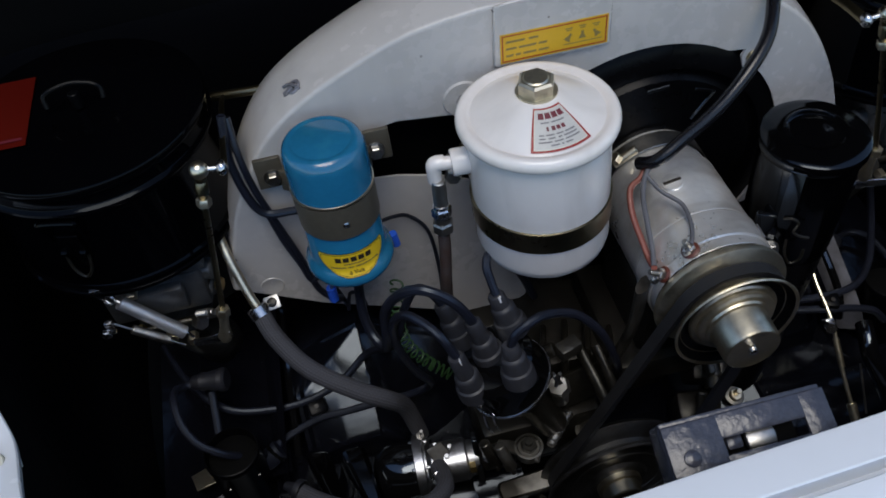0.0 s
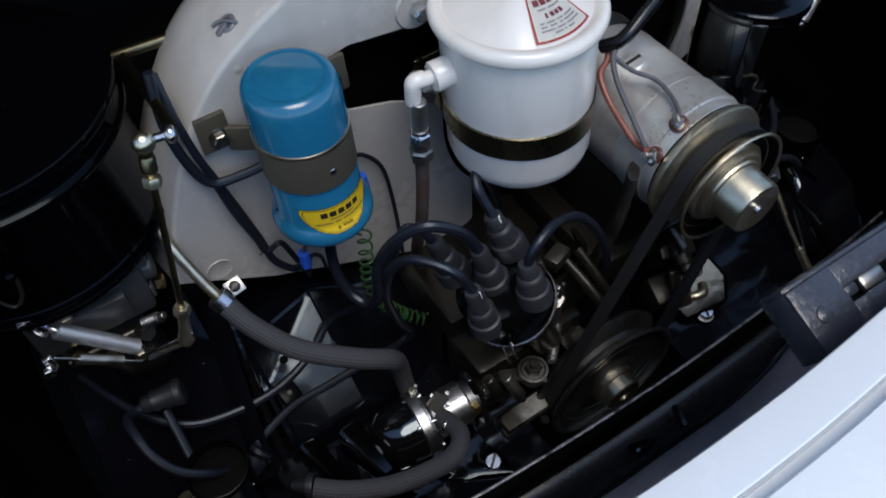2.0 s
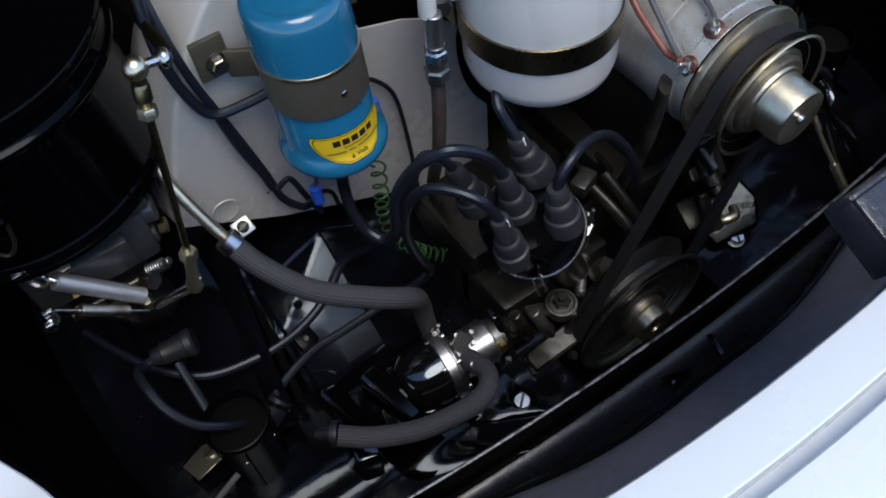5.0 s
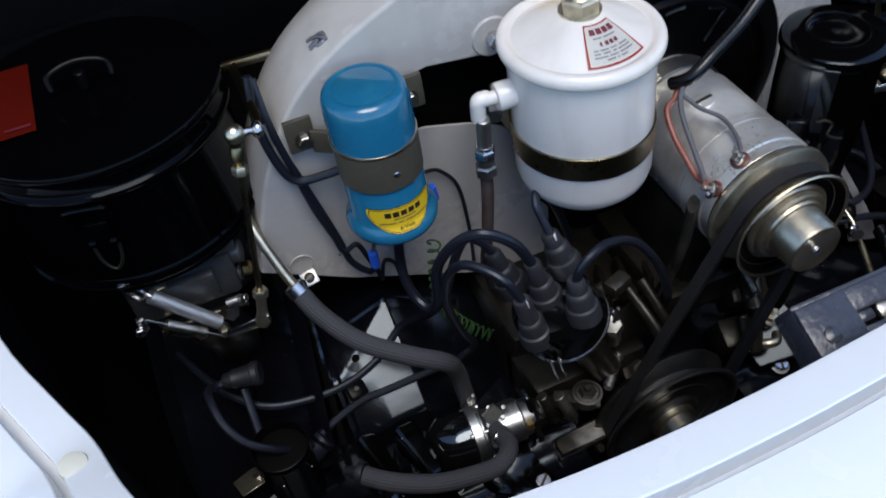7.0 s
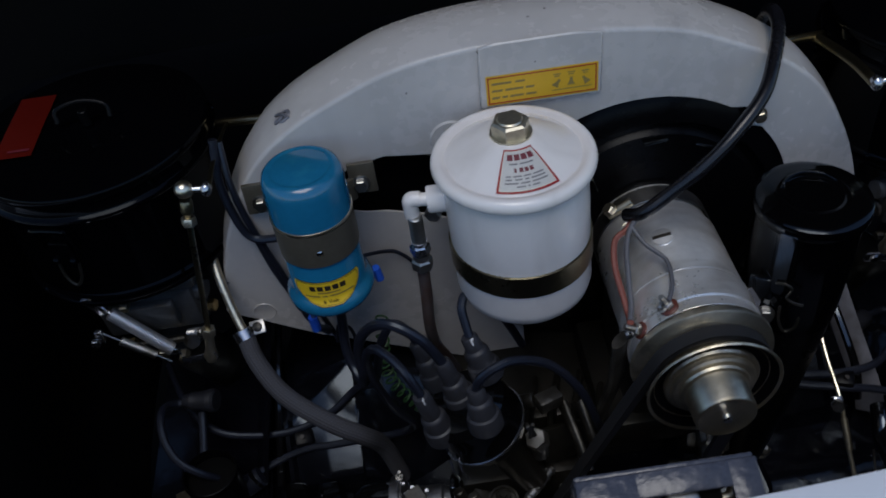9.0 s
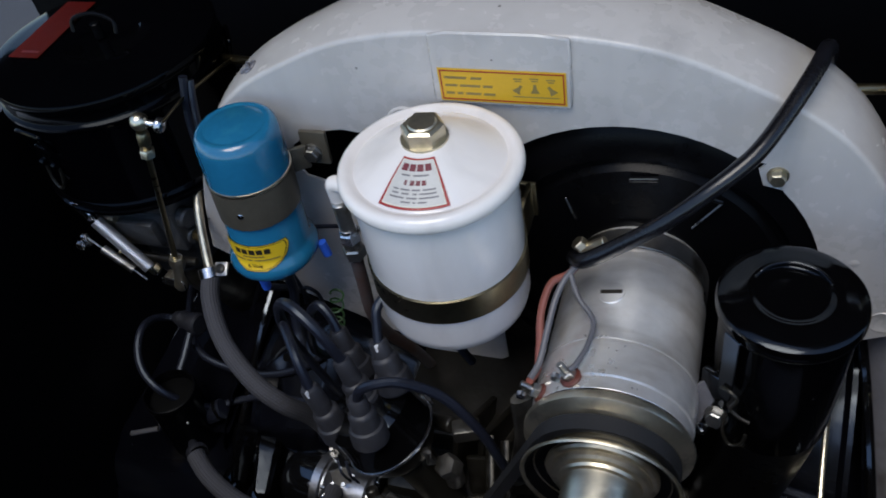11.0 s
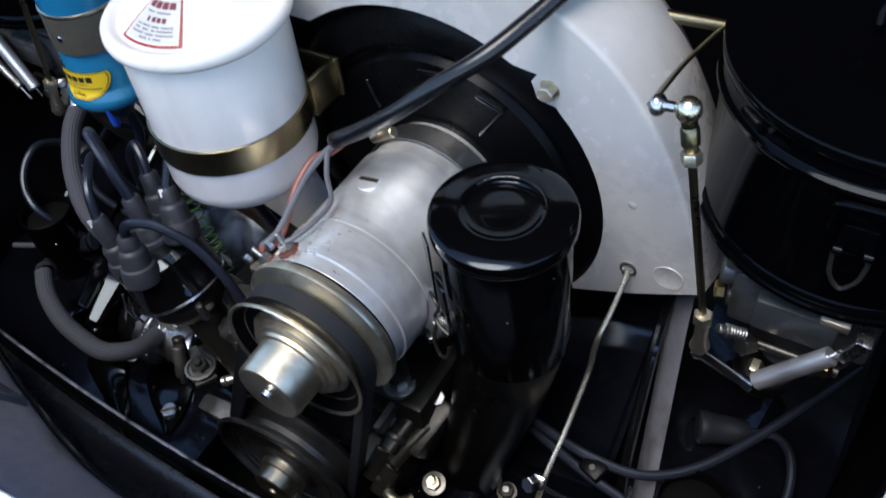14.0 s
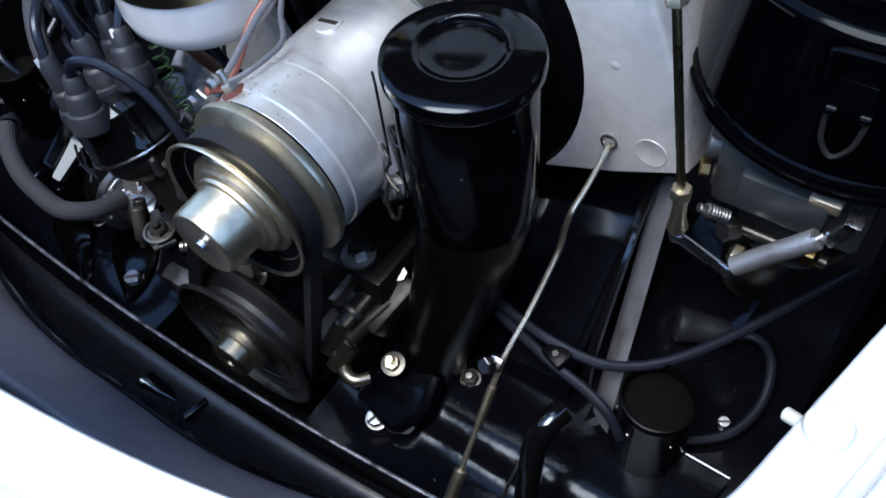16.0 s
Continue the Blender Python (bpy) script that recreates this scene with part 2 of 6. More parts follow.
def grime(m, stretch, level, share, colour):
    """Rubbed-in grime and old runs, drawn out along one way of the sheet."""
    n, l = m.node_tree.nodes, m.node_tree.links
    b = n["Principled BSDF"]
    co = n.new("ShaderNodeTexCoord")
    draw = n.new("ShaderNodeMapping")
    draw.inputs["Scale"].default_value = stretch
    l.new(co.outputs["Object"], draw.inputs["Vector"])
    cloud = n.new("ShaderNodeTexNoise")
    cloud.inputs["Scale"].default_value, cloud.inputs["Detail"].default_value = 1.0, 5
    cloud.inputs["Distortion"].default_value = 0.4
    l.new(draw.outputs[0], cloud.inputs["Vector"])
    edge = n.new("ShaderNodeMapRange")
    edge.inputs[1].default_value, edge.inputs[2].default_value = level - 0.1, level + 0.16
    edge.inputs[4].default_value = share
    l.new(cloud.outputs[0], edge.inputs[0])
    mix = n.new("ShaderNodeMix")
    mix.data_type = "RGBA"
    l.new(edge.outputs[0], mix.inputs["Factor"])
    l.new(b.inputs["Base Color"].links[0].from_socket, mix.inputs[6])
    mix.inputs[7].default_value = (*colour, 1)
    l.new(mix.outputs[2], b.inputs["Base Color"])


grime(M["shroud"], (45, 30, 7), 0.60, 0.13, (0.20, 0.19, 0.185))
grime(M["shroud"], (18, 18, 14), 0.68, 0.22, (0.13, 0.12, 0.115))
grime(M["white"], (26, 26, 9), 0.60, 0.35, (0.42, 0.38, 0.34))
grime(M["alu"], (16, 60, 16), 0.60, 0.45, (0.42, 0.38, 0.32))
grime(M["gloss"], (20, 20, 20), 0.62, 0.5, (0.012, 0.012, 0.013))


# ---- mesh helpers ----
def mesh_ob(name, bm, material, smooth=35):
    bmesh.ops.recalc_face_normals(bm, faces=bm.faces)
    me = bpy.data.meshes.new(name)
    bm.to_mesh(me)
    bm.free()
    me.materials.append(M[material])
    me.polygons.foreach_set("use_smooth", [True] * len(me.polygons))
    me.set_sharp_from_angle(angle=radians(smooth))
    return new(name, me)


def part(name, bm, material, parent, label="", smooth=35):
    """Links a bmesh, given in world metres, as one mesh under a thing or a part."""
    ob = mesh_ob(name, bm, material, smooth)
    ob.parent = parent
    base = parent.location.copy()
    if parent.parent:
        base += parent.parent.location
    ob.data.transform(Matrix.Translation(-base))
    return tagged(ob, label)


def thing(name, at, label, category, group="", kind=""):
    ob = new(name)
    ob.empty_display_size = 0.02
    ob.location = at
    return tagged(ob, label, category, group, kind)


def lean(ob, kx, ky):
    """Tips a thing's parts out of the upright: metres aside for each metre above its base."""
    m = Matrix(((1, 0, kx, 0), (0, 1, ky, 0), (0, 0, 1, 0), (0, 0, 0, 1)))
    for c in ob.children_recursive:
        c.data.transform(m)


def struct(name, bm, material, label="", smooth=35):
    return tagged(mesh_ob(name, bm, material, smooth), label, "", "", "structure")


def axis_m(at, way, twist=0.0):
    """A pose at a point whose z axis runs along way."""
    q = Vector(way).to_track_quat("Z", "Y")
    return Matrix.Translation(at) @ q.to_matrix().to_4x4() @ Matrix.Rotation(radians(twist), 4, "Z")


UP = (0, 0, 1)
BACK = (0, -1, 0)


def join(*bms):
    out = bms[0]
    for b in bms[1:]:
        me = bpy.data.meshes.new("tmp")
        b.to_mesh(me)
        b.free()
        out.from_mesh(me)
        bpy.data.meshes.remove(me)
    return out


def lathe(profile, at=(0, 0, 0), way=UP, seg=32, closed=False, twist=0.0):
    """Turns a profile of (radius, height) about way, from the point at."""
    bm = bmesh.new()
    rings = []
    for r, h in profile:
        if r < 1e-6:
            rings.append([bm.verts.new((0, 0, h))])
        else:
            rings.append([bm.verts.new((r * math.cos(2 * math.pi * k / seg), r * math.sin(2 * math.pi * k / seg), h)) for k in range(seg)])
    pairs = list(zip(rings, rings[1:])) + ([(rings[-1], rings[0])] if closed else [])
    for a, b in pairs:
        for k in range(seg):
            j = (k + 1) % seg
            vs = [a[k % len(a)], a[j % len(a)], b[j % len(b)], b[k % len(b)]]
            vs = list(dict.fromkeys(vs))
            if len(vs) > 2:
                bm.faces.new(vs)
    bm.transform(axis_m(at, way, twist))
    return bm


def rod(a, b, r, seg=12, r2=None):
    """A round bar with bevelled ends from a to b."""
    a, b = Vector(a), Vector(b)
    h, r2 = (b - a).length, r if r2 is None else r2
    c = min(0.15 * r, 0.2 * h)
    return lathe([(0, 0), (r - c, 0), (r, c), (r2, h - c), (r2 - c, h), (0, h)], a, b - a, seg)


def path(points, step=8, loop=False):
    """A smooth line through the points."""
    p = [Vector(q) for q in points]
    out = []
    for i in range(len(p) - 1):
        a, b = p[max(i - 1, 0)], p[i]
        c, d = p[i + 1], p[min(i + 2, len(p) - 1)]
        for k in range(step):
            t = k / step
            out.append(0.5 * ((2 * b) + (c - a) * t + (2 * a - 5 * b + 4 * c - d) * t * t + (3 * b - a - 3 * c + d) * t ** 3))
    return out + [p[-1]]


def tube(points, r, seg=10, step=8, raw=False, flat=1.0, caps=True):
    """A hose, wire or bar along a smooth line, with the length and the way round it as UV."""
    ps = [Vector(q) for q in points] if raw else path(points, step)
    bm = bmesh.new()
    uv = bm.loops.layers.uv.new("UVMap")
    way = (ps[1] - ps[0]).normalized()
    side = way.orthogonal().normalized()
    rings, run = [], 0.0
    for i, p in enumerate(ps):
        w = (ps[min(i + 1, len(ps) - 1)] - ps[max(i - 1, 0)]).normalized()
        side = (side - w * side.dot(w)).normalized()
        other = w.cross(side)
        rr = r(i / (len(ps) - 1)) if callable(r) else r
        rings.append([bm.verts.new(p + rr * (math.cos(2 * math.pi * k / seg) * side + flat * math.sin(2 * math.pi * k / seg) * other)) for k in range(seg)])
    for i in range(len(rings) - 1):
        d = (ps[i + 1] - ps[i]).length
        for k in range(seg):
            j = (k + 1) % seg
            fc = bm.faces.new([rings[i][k], rings[i][j], rings[i + 1][j], rings[i + 1][k]])
            for lp, (u, v) in zip(fc.loops, ((k, run), (k + 1, run), (k + 1, run + d), (k, run + d))):
                lp[uv].uv = (u / seg, v)
        run += d
    if caps:
        bm.faces.new(rings[0])
        bm.faces.new(rings[-1])
    return bm


def box(size, m, bevel=0.001, seg=2):
    bm = bmesh.new()
    bmesh.ops.create_cube(bm, size=1.0)
    bm.transform(Matrix.Diagonal((*size, 1)))
    if bevel:
        bmesh.ops.bevel(bm, geom=bm.edges[:], offset=bevel, segments=seg, affect="EDGES", profile=0.5)
    bm.transform(m if isinstance(m, Matrix) else Matrix.Translation(m))
    return bm


def plate(outline, depth, m, bevel=0.0006):
    """A sheet cut to an outline in its own x, y, thick along its z."""
    bm = bmesh.new()
    vs = [bm.verts.new((x, y, 0)) for x, y in outline]
    fc = bm.faces.new(vs)
    ext = bmesh.ops.extrude_face_region(bm, geom=[fc])
    bmesh.ops.translate(bm, verts=[v for v in ext["geom"] if isinstance(v, bmesh.types.BMVert)], vec=(0, 0, depth))
    if bevel:
        bmesh.ops.bevel(bm, geom=bm.edges[:], offset=bevel, segments=1, affect="EDGES")
    bm.transform(m)
    return bm


def hexhead(at, way, across, high, twist=0.0, dome=True):
    """A hexagon bolt head with a chamfered top."""
    r = across / math.sqrt(3)
    return lathe([(r, 0), (r, high * 0.85), (r * 0.86, high), (0, high)], at, way, 6, twist=twist)


def screwhead(at, way, r, high, twist=0.0):
    """A slotted cheese-head screw."""
    bm = lathe([(r, 0), (r, high * 0.8), (r * 0.85, high), (0, high)], at, way, 20)
    return bm


def slotbar(at, way, r, high, twist=0.0):
    # no cut slot: its shade is a dark bar laid on the head
    return box((2 * r * 0.95, r * 0.3, 0.0006), axis_m(at, way, twist) @ pose(0, 0, high + 0.0002), 0)


def loft(rows, closed=False):
    """A skin over rows of points of equal count."""
    bm = bmesh.new()
    g = [[bm.verts.new(p) for p in row] for row in rows]
    for a, b in zip(g, g[1:]):
        n = len(a)
        for k in range(n if closed else n - 1):
            j = (k + 1) % n
            bm.faces.new([a[k], a[j], b[j], b[k]])
    return bm


def text_mesh(words, size, m, lift=0.0002):
    cu = bpy.data.curves.new("words", "FONT")
    cu.body, cu.size, cu.align_x, cu.align_y, cu.extrude, cu.resolution_u = words, size, "CENTER", "CENTER", 0.0001, 2
    ob = new("words", cu)
    bpy.context.view_layer.update()
    me = bpy.data.meshes.new_from_object(ob)
    bpy.data.objects.remove(ob)
    bm = bmesh.new()
    bm.from_mesh(me)
    bm.transform(m @ pose(0, 0, lift))
    return bm


# ---- the body round the bay ----
LIP = [(0, 0.505), (-0.28, 0.50), (-0.50, 0.47), (-0.53, 0.36), (-0.50, 0.24), (-0.466, 0.11), (-0.434, 0.036), (-0.417, 0.0), (-0.400, -0.050), (-0.381, -0.087), (-0.352, -0.119), (-0.305, -0.143),
       (-0.25, -0.158), (-0.18, -0.1635), (-0.10, -0.163), (-0.02, -0.158), (0.06, -0.153), (0.13, -0.147), (0.20, -0.1415), (0.26, -0.132), (0.305, -0.119), (0.35, -0.097), (0.381, -0.072), (0.398, -0.042),
       (0.410, 0.012), (0.432, 0.10), (0.48, 0.24), (0.53, 0.36), (0.50, 0.47), (0.28, 0.50), (0, 0.505)]
EDGE = [(0, -0.074), (0.07, -0.074), (0.13, -0.067), (0.20, -0.050), (0.25, -0.036), (0.31, -0.015), (0.36, 0.015), (0.395, 0.06),
        (0.412, 0.11), (0.420, 0.16), (0.425, 0.22), (0.425, 0.32), (0.41, 0.41), (0.35, 0.455), (0.20, 0.47), (0, 0.48)]


SHIFT = 0.006


def lip_z(y):
    """The lip stands a little higher at the rear than along the sides."""
    return 0.722 + 0.36 * min(0.16, max(0.0, -y))


def ring(half):
    """The whole line, from the front's middle by the left, the rear and the right back to it."""
    return [(-x - SHIFT, y) for x, y in reversed(half)] + [(x - SHIFT, y) for x, y in half[1:]]


def outward(line, d, dz):
    """The line moved out of the bay by d and up by dz."""
    out, n = [], len(line)
    for i, p in enumerate(line):
        w = line[min(i + 1, n - 1)] - line[max(i - 1, 0)]
        side = Vector((w.y, -w.x, 0)).normalized()
        if side.dot(Vector((p.x, p.y - 0.17, 0))) < 0:
            side = -side
        out.append(p + side * d + Vector((0, 0, dz)))
    return out


lip = path([(x, y, lip_z(y)) for x, y in LIP], 4)
edge = path([(x, y, 0.438) for x, y in ring(EDGE)], 4)
rear = [i for i, p in enumerate(lip) if p.y < 0.2]
shell = loft([outward(lip, a, b)[rear[0]:rear[-1] + 1] for a, b in ((0.0006, -0.006), (0.0, -0.001), (0.0008, 0.0004), (0.004, 0.001), (0.0222, 0.0012), (0.0230, 0.0004), (0.0234, -0.013),
              (0.0296, -0.013), (0.0300, 0.0002), (0.0306, 0.0010), (0.05, 0.0004), (0.08, -0.008), (0.14, -0.030), (0.22, -0.085), (0.30, -0.19), (0.34, -0.33), (0.35, -0.42))])
struct("body_panel", shell, "body", "white painted rear bodywork with a grooved lip round the engine opening", 30)
wall_rows = [[p + Vector((0, 0, -0.010)) for p in outward(lip, 0.002, 0)]]
for f_, lift in ((0.05, 0.255), (0.11, 0.17), (0.17, 0.105), (0.24, 0.055), (0.40, 0.025), (0.60, 0.005), (0.82, -0.04)):
    wall_rows.append([a.lerp(b, f_) * 1 for a, b in zip(lip, edge)])
    for p, b in zip(wall_rows[-1], edge):
        p.z = b.z + lift
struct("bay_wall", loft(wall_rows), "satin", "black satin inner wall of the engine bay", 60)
low = [i for i, p in enumerate(edge) if p.y < 0.03 and abs(p.x) < 0.31]
roll = []
for f_, z in ((0.50, 0.020), (0.42, 0.026), (0.37, 0.036), (0.365, 0.046), (0.385, 0.053), (0.43, 0.056), (0.50, 0.054), (0.58, 0.049), (0.70, 0.040), (0.81, 0.028), (0.90, 0.017), (0.96, 0.006), (0.975, -0.004), (0.93, -0.012), (0.80, -0.016)):
    roll.append([Vector((lip[i].x + (edge[i].x - lip[i].x) * f_, lip[i].y + (edge[i].y - lip[i].y) * f_, edge[i].z + z)) for i in low])
struct("bay_seal", loft(roll), "seal", "black rubber seal strip round the engine tin", 60)
struct("seal_bead", tube([edge[i] + Vector((0, 0, 0.004)) for i in low], 0.0022, 8, raw=True), "gloss", "thin glossy bead along the bay seal")
# the open lid, its hinge wall and the far wall close the bay to the front; their black holds its shade
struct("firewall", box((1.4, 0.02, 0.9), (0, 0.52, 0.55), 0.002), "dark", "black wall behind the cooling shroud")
# the lid is out of view, sized to keep sky off the tin's reflections
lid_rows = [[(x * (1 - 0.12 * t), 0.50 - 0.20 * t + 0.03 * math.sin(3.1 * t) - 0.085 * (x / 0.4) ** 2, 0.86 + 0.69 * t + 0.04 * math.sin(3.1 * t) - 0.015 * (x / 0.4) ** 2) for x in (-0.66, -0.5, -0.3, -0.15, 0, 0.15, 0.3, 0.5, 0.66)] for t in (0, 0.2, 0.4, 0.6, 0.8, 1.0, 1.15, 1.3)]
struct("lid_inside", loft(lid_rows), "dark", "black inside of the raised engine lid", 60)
gr = bmesh.new()
bmesh.ops.create_grid(gr, x_segments=2, y_segments=2, size=60)
struct("ground", gr, "asphalt", "grey asphalt ground under the car")
# added near-black sheet, stands in for the shade below the engine
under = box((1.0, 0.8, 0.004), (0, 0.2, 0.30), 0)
struct("under_shade_sheet", under, "dark", "near-black sheet added under the engine to hold its shade")


# ---- engine tin ----
def deck_z(x, y):
    """Flat along the rear, then a low step up to the field below the cylinder covers."""
    s = min(1.0, max(0.0, (y - 0.032) / 0.026))
    return 0.386 + 0.014 * s * s * (3 - 2 * s) + 0.07 * max(0.0, y - 0.06) + 0.05 * max(0.0, abs(x) - 0.2)


def in_cut(x, y):
    return abs(x - 0.015) < 0.088 and y < 0.06


nx, ny = 84, 50
db = bmesh.new()
grid = [[None] * (ny + 1) for _ in range(nx + 1)]
for i in range(nx + 1):
    for j in range(ny + 1):
        x, y = -0.42 + 0.84 * i / nx, -0.028 + 0.50 * j / ny
        grid[i][j] = db.verts.new((x, y, deck_z(x, y)))
for i in range(nx):
    for j in range(ny):
        c = grid[i][j].co
        if not in_cut(c.x + 0.005, c.y + 0.005):
            db.faces.new([grid[i][j], grid[i + 1][j], grid[i + 1][j + 1], grid[i][j + 1]])
bmesh.ops.delete(db, geom=[v for v in db.verts if not v.link_faces], context="VERTS")
struct("engine_tin", db, "tin", "glossy black sheet-metal engine tin, slightly dusty", 60)


def bead_y(x):
    return -0.029 + 0.17 * x * x


xs = [-0.34 + 0.02 * k for k in range(35)]
# satin shade black here too, in place of a sky-reflecting edge
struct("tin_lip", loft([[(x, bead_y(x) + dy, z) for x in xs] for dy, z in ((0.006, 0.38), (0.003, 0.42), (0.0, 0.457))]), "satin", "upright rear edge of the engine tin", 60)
struct("tin_bead", tube([(x, bead_y(x), 0.459) for x in xs], 0.0016, 8, raw=True), "bead", "worn bright rolled edge of the engine tin")
trough = []
for f_, z in ((0.0, 0.400), (0.3, 0.396), (0.65, 0.405), (1.0, 0.420), (1.45, 0.424)):
    trough.append([(x, bead_y(x) - 0.001 + (-0.066 + 0.25 * x * x - bead_y(x)) * f_, z) for x in xs])
struct("rear_trough", loft(trough), "trough", "black channel behind the engine tin", 60)


BARREL = np.array([(p.x, p.y) for p in path([(0.100, 0.412, 0), (0.115, 0.4275, 0), (0.136, 0.4465, 0), (0.155, 0.4630, 0), (0.171, 0.4765, 0), (0.187, 0.4890, 0), (0.203, 0.5000, 0), (0.23, 0.513, 0), (0.30, 0.528, 0)], 6)]).T


def cover_z(x, y, s):
    """The cylinder cover: a smooth field outside, falling away towards the engine's middle, creased into a peaked field on the side of the coil."""
    inner = max(0.0, 0.185 - x)
    z = float(np.interp(y, BARREL[0], BARREL[1])) - 0.20 * inner - 2.0 * inner * inner
    z += (0.20 if s > 0 else -0.05) * (max(x, 0.197) - 0.23)
    if s < 0:
        field = 0.5010 + 0.725 * (y - 0.2045) - 0.05 * (x - 0.197)
        z = z + (field - z) * (1 if x > 0.197 else 0) * max(0.0, min(1.0, (0.262 - x) / 0.03)) * (1 if y < 0.2045 else 0)
        past = y - (0.2045 - 0.65 * (x - 0.197))
        z -= 0.55 * max(0.0, past) * (1 if x > 0.197 else 0)
        z -= 0.50 * min(max(0.0, 0.197 - x), 0.03) + 0.55 * max(0.0, y - 0.2045) * (0 if x > 0.197 else 1)
        z -= 0.0022 * math.exp(-((x - 0.244) ** 2 + (y - 0.170) ** 2) / 0.00012)
    return z


CX_ = [0.070, 0.085, 0.10, 0.115, 0.13, 0.145, 0.155, 0.165, 0.175, 0.183, 0.190, 0.1955, 0.197] + [0.1985 + 0.0625 * k / 31 for k in range(32)] + [0.264, 0.268, 0.272]
for s in (-1, 1):
    rows = []
    for k in range(75):
        y = 0.30 - 0.185 * k / 74
        rows.append([(s * x, y, cover_z(x, y, s) + (0.006 if x > 0.265 else 0.0)) for x in CX_])
    for y, dz in ((0.1125, 0.003), (0.111, 0.014)):
        rows.append([(s * x, y, cover_z(x, 0.115, s) - dz) for x in CX_])
    rows.append([(s * x, 0.108, 0.402) for x in CX_])
    struct("cylinder_cover", loft(rows), "covertin", "glossy black cylinder cover tin below the shroud", 25)
    if s < 0:
        # hole drawn as a near-black disc, its shade put into the colour
        hole = lathe([(0.0038, 0), (0.0038, 0.0008), (0, 0.0008)], (-0.244, 0.171, cover_z(0.244, 0.171, s) - 0.0002), (0, -0.85, 1), 16)
        struct("cover_hole", hole, "dark", "small round hole in the cylinder cover")
    lo = 0.0 if s > 0 else 0.022
    strip = tube([(s * 0.279, 0.230, 0.553 - lo), (s * 0.283, 0.205, 0.535 - lo), (s * 0.292, 0.16, 0.494 - lo), (s * 0.301, 0.114, 0.453 - lo), (s * 0.304, 0.10, 0.43 - lo)], 0.0135, 8, flat=0.10)
    struct("cover_flange", strip, "bare" if s > 0 else "tin", "bare metal edge strip of the cylinder cover" if s > 0 else "black edge strip of the cylinder cover")
    rail = [(0.268, 0.245, 0.552), (0.274, 0.19, 0.535), (0.284, 0.12, 0.487), (0.288, 0.104, 0.45)] if s > 0 else [(-0.268, 0.245, 0.524), (-0.272, 0.20, 0.502), (-0.278, 0.15, 0.460), (-0.283, 0.115, 0.428)]
    struct("cover_rail", tube(rail, 0.004, 8), "gloss", "rolled black edge of the cylinder cover")
    # dark fill between cover and side
    struct("head_tin", loft([[(s * 0.29, y, (0.435 if s < 0 else 0.412) + 0.25 * (y - 0.12)) for y in (0.10, 0.2, 0.32)], [(s * 0.36, y, (0.420 if s < 0 else 0.408) + 0.1 * (y - 0.12)) for y in (0.10, 0.2, 0.32)],
           [(s * 0.42, y, 0.40) for y in (0.10, 0.2, 0.32)]]), "tin", "black side tin round the cylinder head", 60)

# ---- cooling shroud ----
FAN = (0.097, 0.628)
OPEN = (0.087, 0.630)
HALF = [(0.0, 0.835), (0.055, 0.834), (0.11, 0.825), (0.155, 0.807), (0.20, 0.783), (0.235, 0.752), (0.265, 0.703), (0.285, 0.650), (0.298, 0.596)]
outer = [(p.x, p.y) for p in path([(-x, z, 0) for x, z in reversed(HALF)] + [(x, z, 0) for x, z in HALF[1:]], 5)]


def fan_at(deg, r=0.137):
    return (OPEN[0] + r * math.cos(radians(deg)), OPEN[1] + r * math.sin(radians(deg)))


inner = [(0.25, 0.572)] + [fan_at(a) for a in range(-36, 44, 6)]
inner += [(0.190, 0.722), (0.176, 0.7255), (0.172, 0.738), (0.176, 0.744)] + [fan_at(a) for a in range(58, 130, 6)]
inner += [(0.000, 0.737), (-0.04, 0.738), (-0.085, 0.743), (-0.126, 0.748), (-0.155, 0.742), (-0.172, 0.728), (-0.176, 0.712), (-0.168, 0.698), (-0.150, 0.692),
          (-0.132, 0.690), (-0.095, 0.679), (-0.065, 0.664), (-0.047, 0.648)] + [fan_at(a) for a in range(176, 222, 6)]
inner += [(-0.02, 0.49), (-0.05, 0.468), (-0.14, 0.511), (-0.22, 0.549)]
shape = outer + inner
n_out = len(outer)


def inset(points, d, upto):
    """Outer points moved inwards in the plane by d; inner points stay."""
    out = []
    for i, (x, z) in enumerate(points):
        if i >= upto:
            out.append((x, z))
            continue
        a, b = points[max(i - 1, 0)], points[min(i + 1, upto - 1)]
        w = Vector((b[0] - a[0], b[1] - a[1])).normalized()
        out.append((x + w.y * d, z - w.x * d))
    return out


sb = bmesh.new()
front = inset(shape, 0.0042, n_out)
fv = [sb.verts.new((x, 0.2, z)) for x, z in front]
sb.faces.new(fv)
last = fv[:n_out]
for d, y in ((0.0026, 0.2002), (0.0012, 0.2010), (0.0004, 0.2022), (0.0, 0.2042), (-0.002, 0.215), (-0.004, 0.230), (-0.004, 0.250), (0.001, 0.272), (0.012, 0.292), (0.032, 0.303)):
    nxt = [sb.verts.new((x, y, z)) for x, z in inset(shape, d, n_out)[:n_out]]
    for k in range(n_out - 1):
        sb.faces.new([last[k], last[k + 1], nxt[k + 1], nxt[k]])
    last = nxt
back = [sb.verts.new((v.co.x, 0.2022, v.co.z)) for k, v in enumerate(fv[n_out:])]
loop_f, loop_b = fv[n_out:], back
for k in range(len(loop_f) - 1):
    sb.faces.new([loop_f[k], loop_f[k + 1], loop_b[k + 1], loop_b[k]])
shroud = thing("cooling_shroud", (0, 0.2, 0.59), "light grey painted sheet-metal cooling fan shroud, slightly worn", "fan shroud")
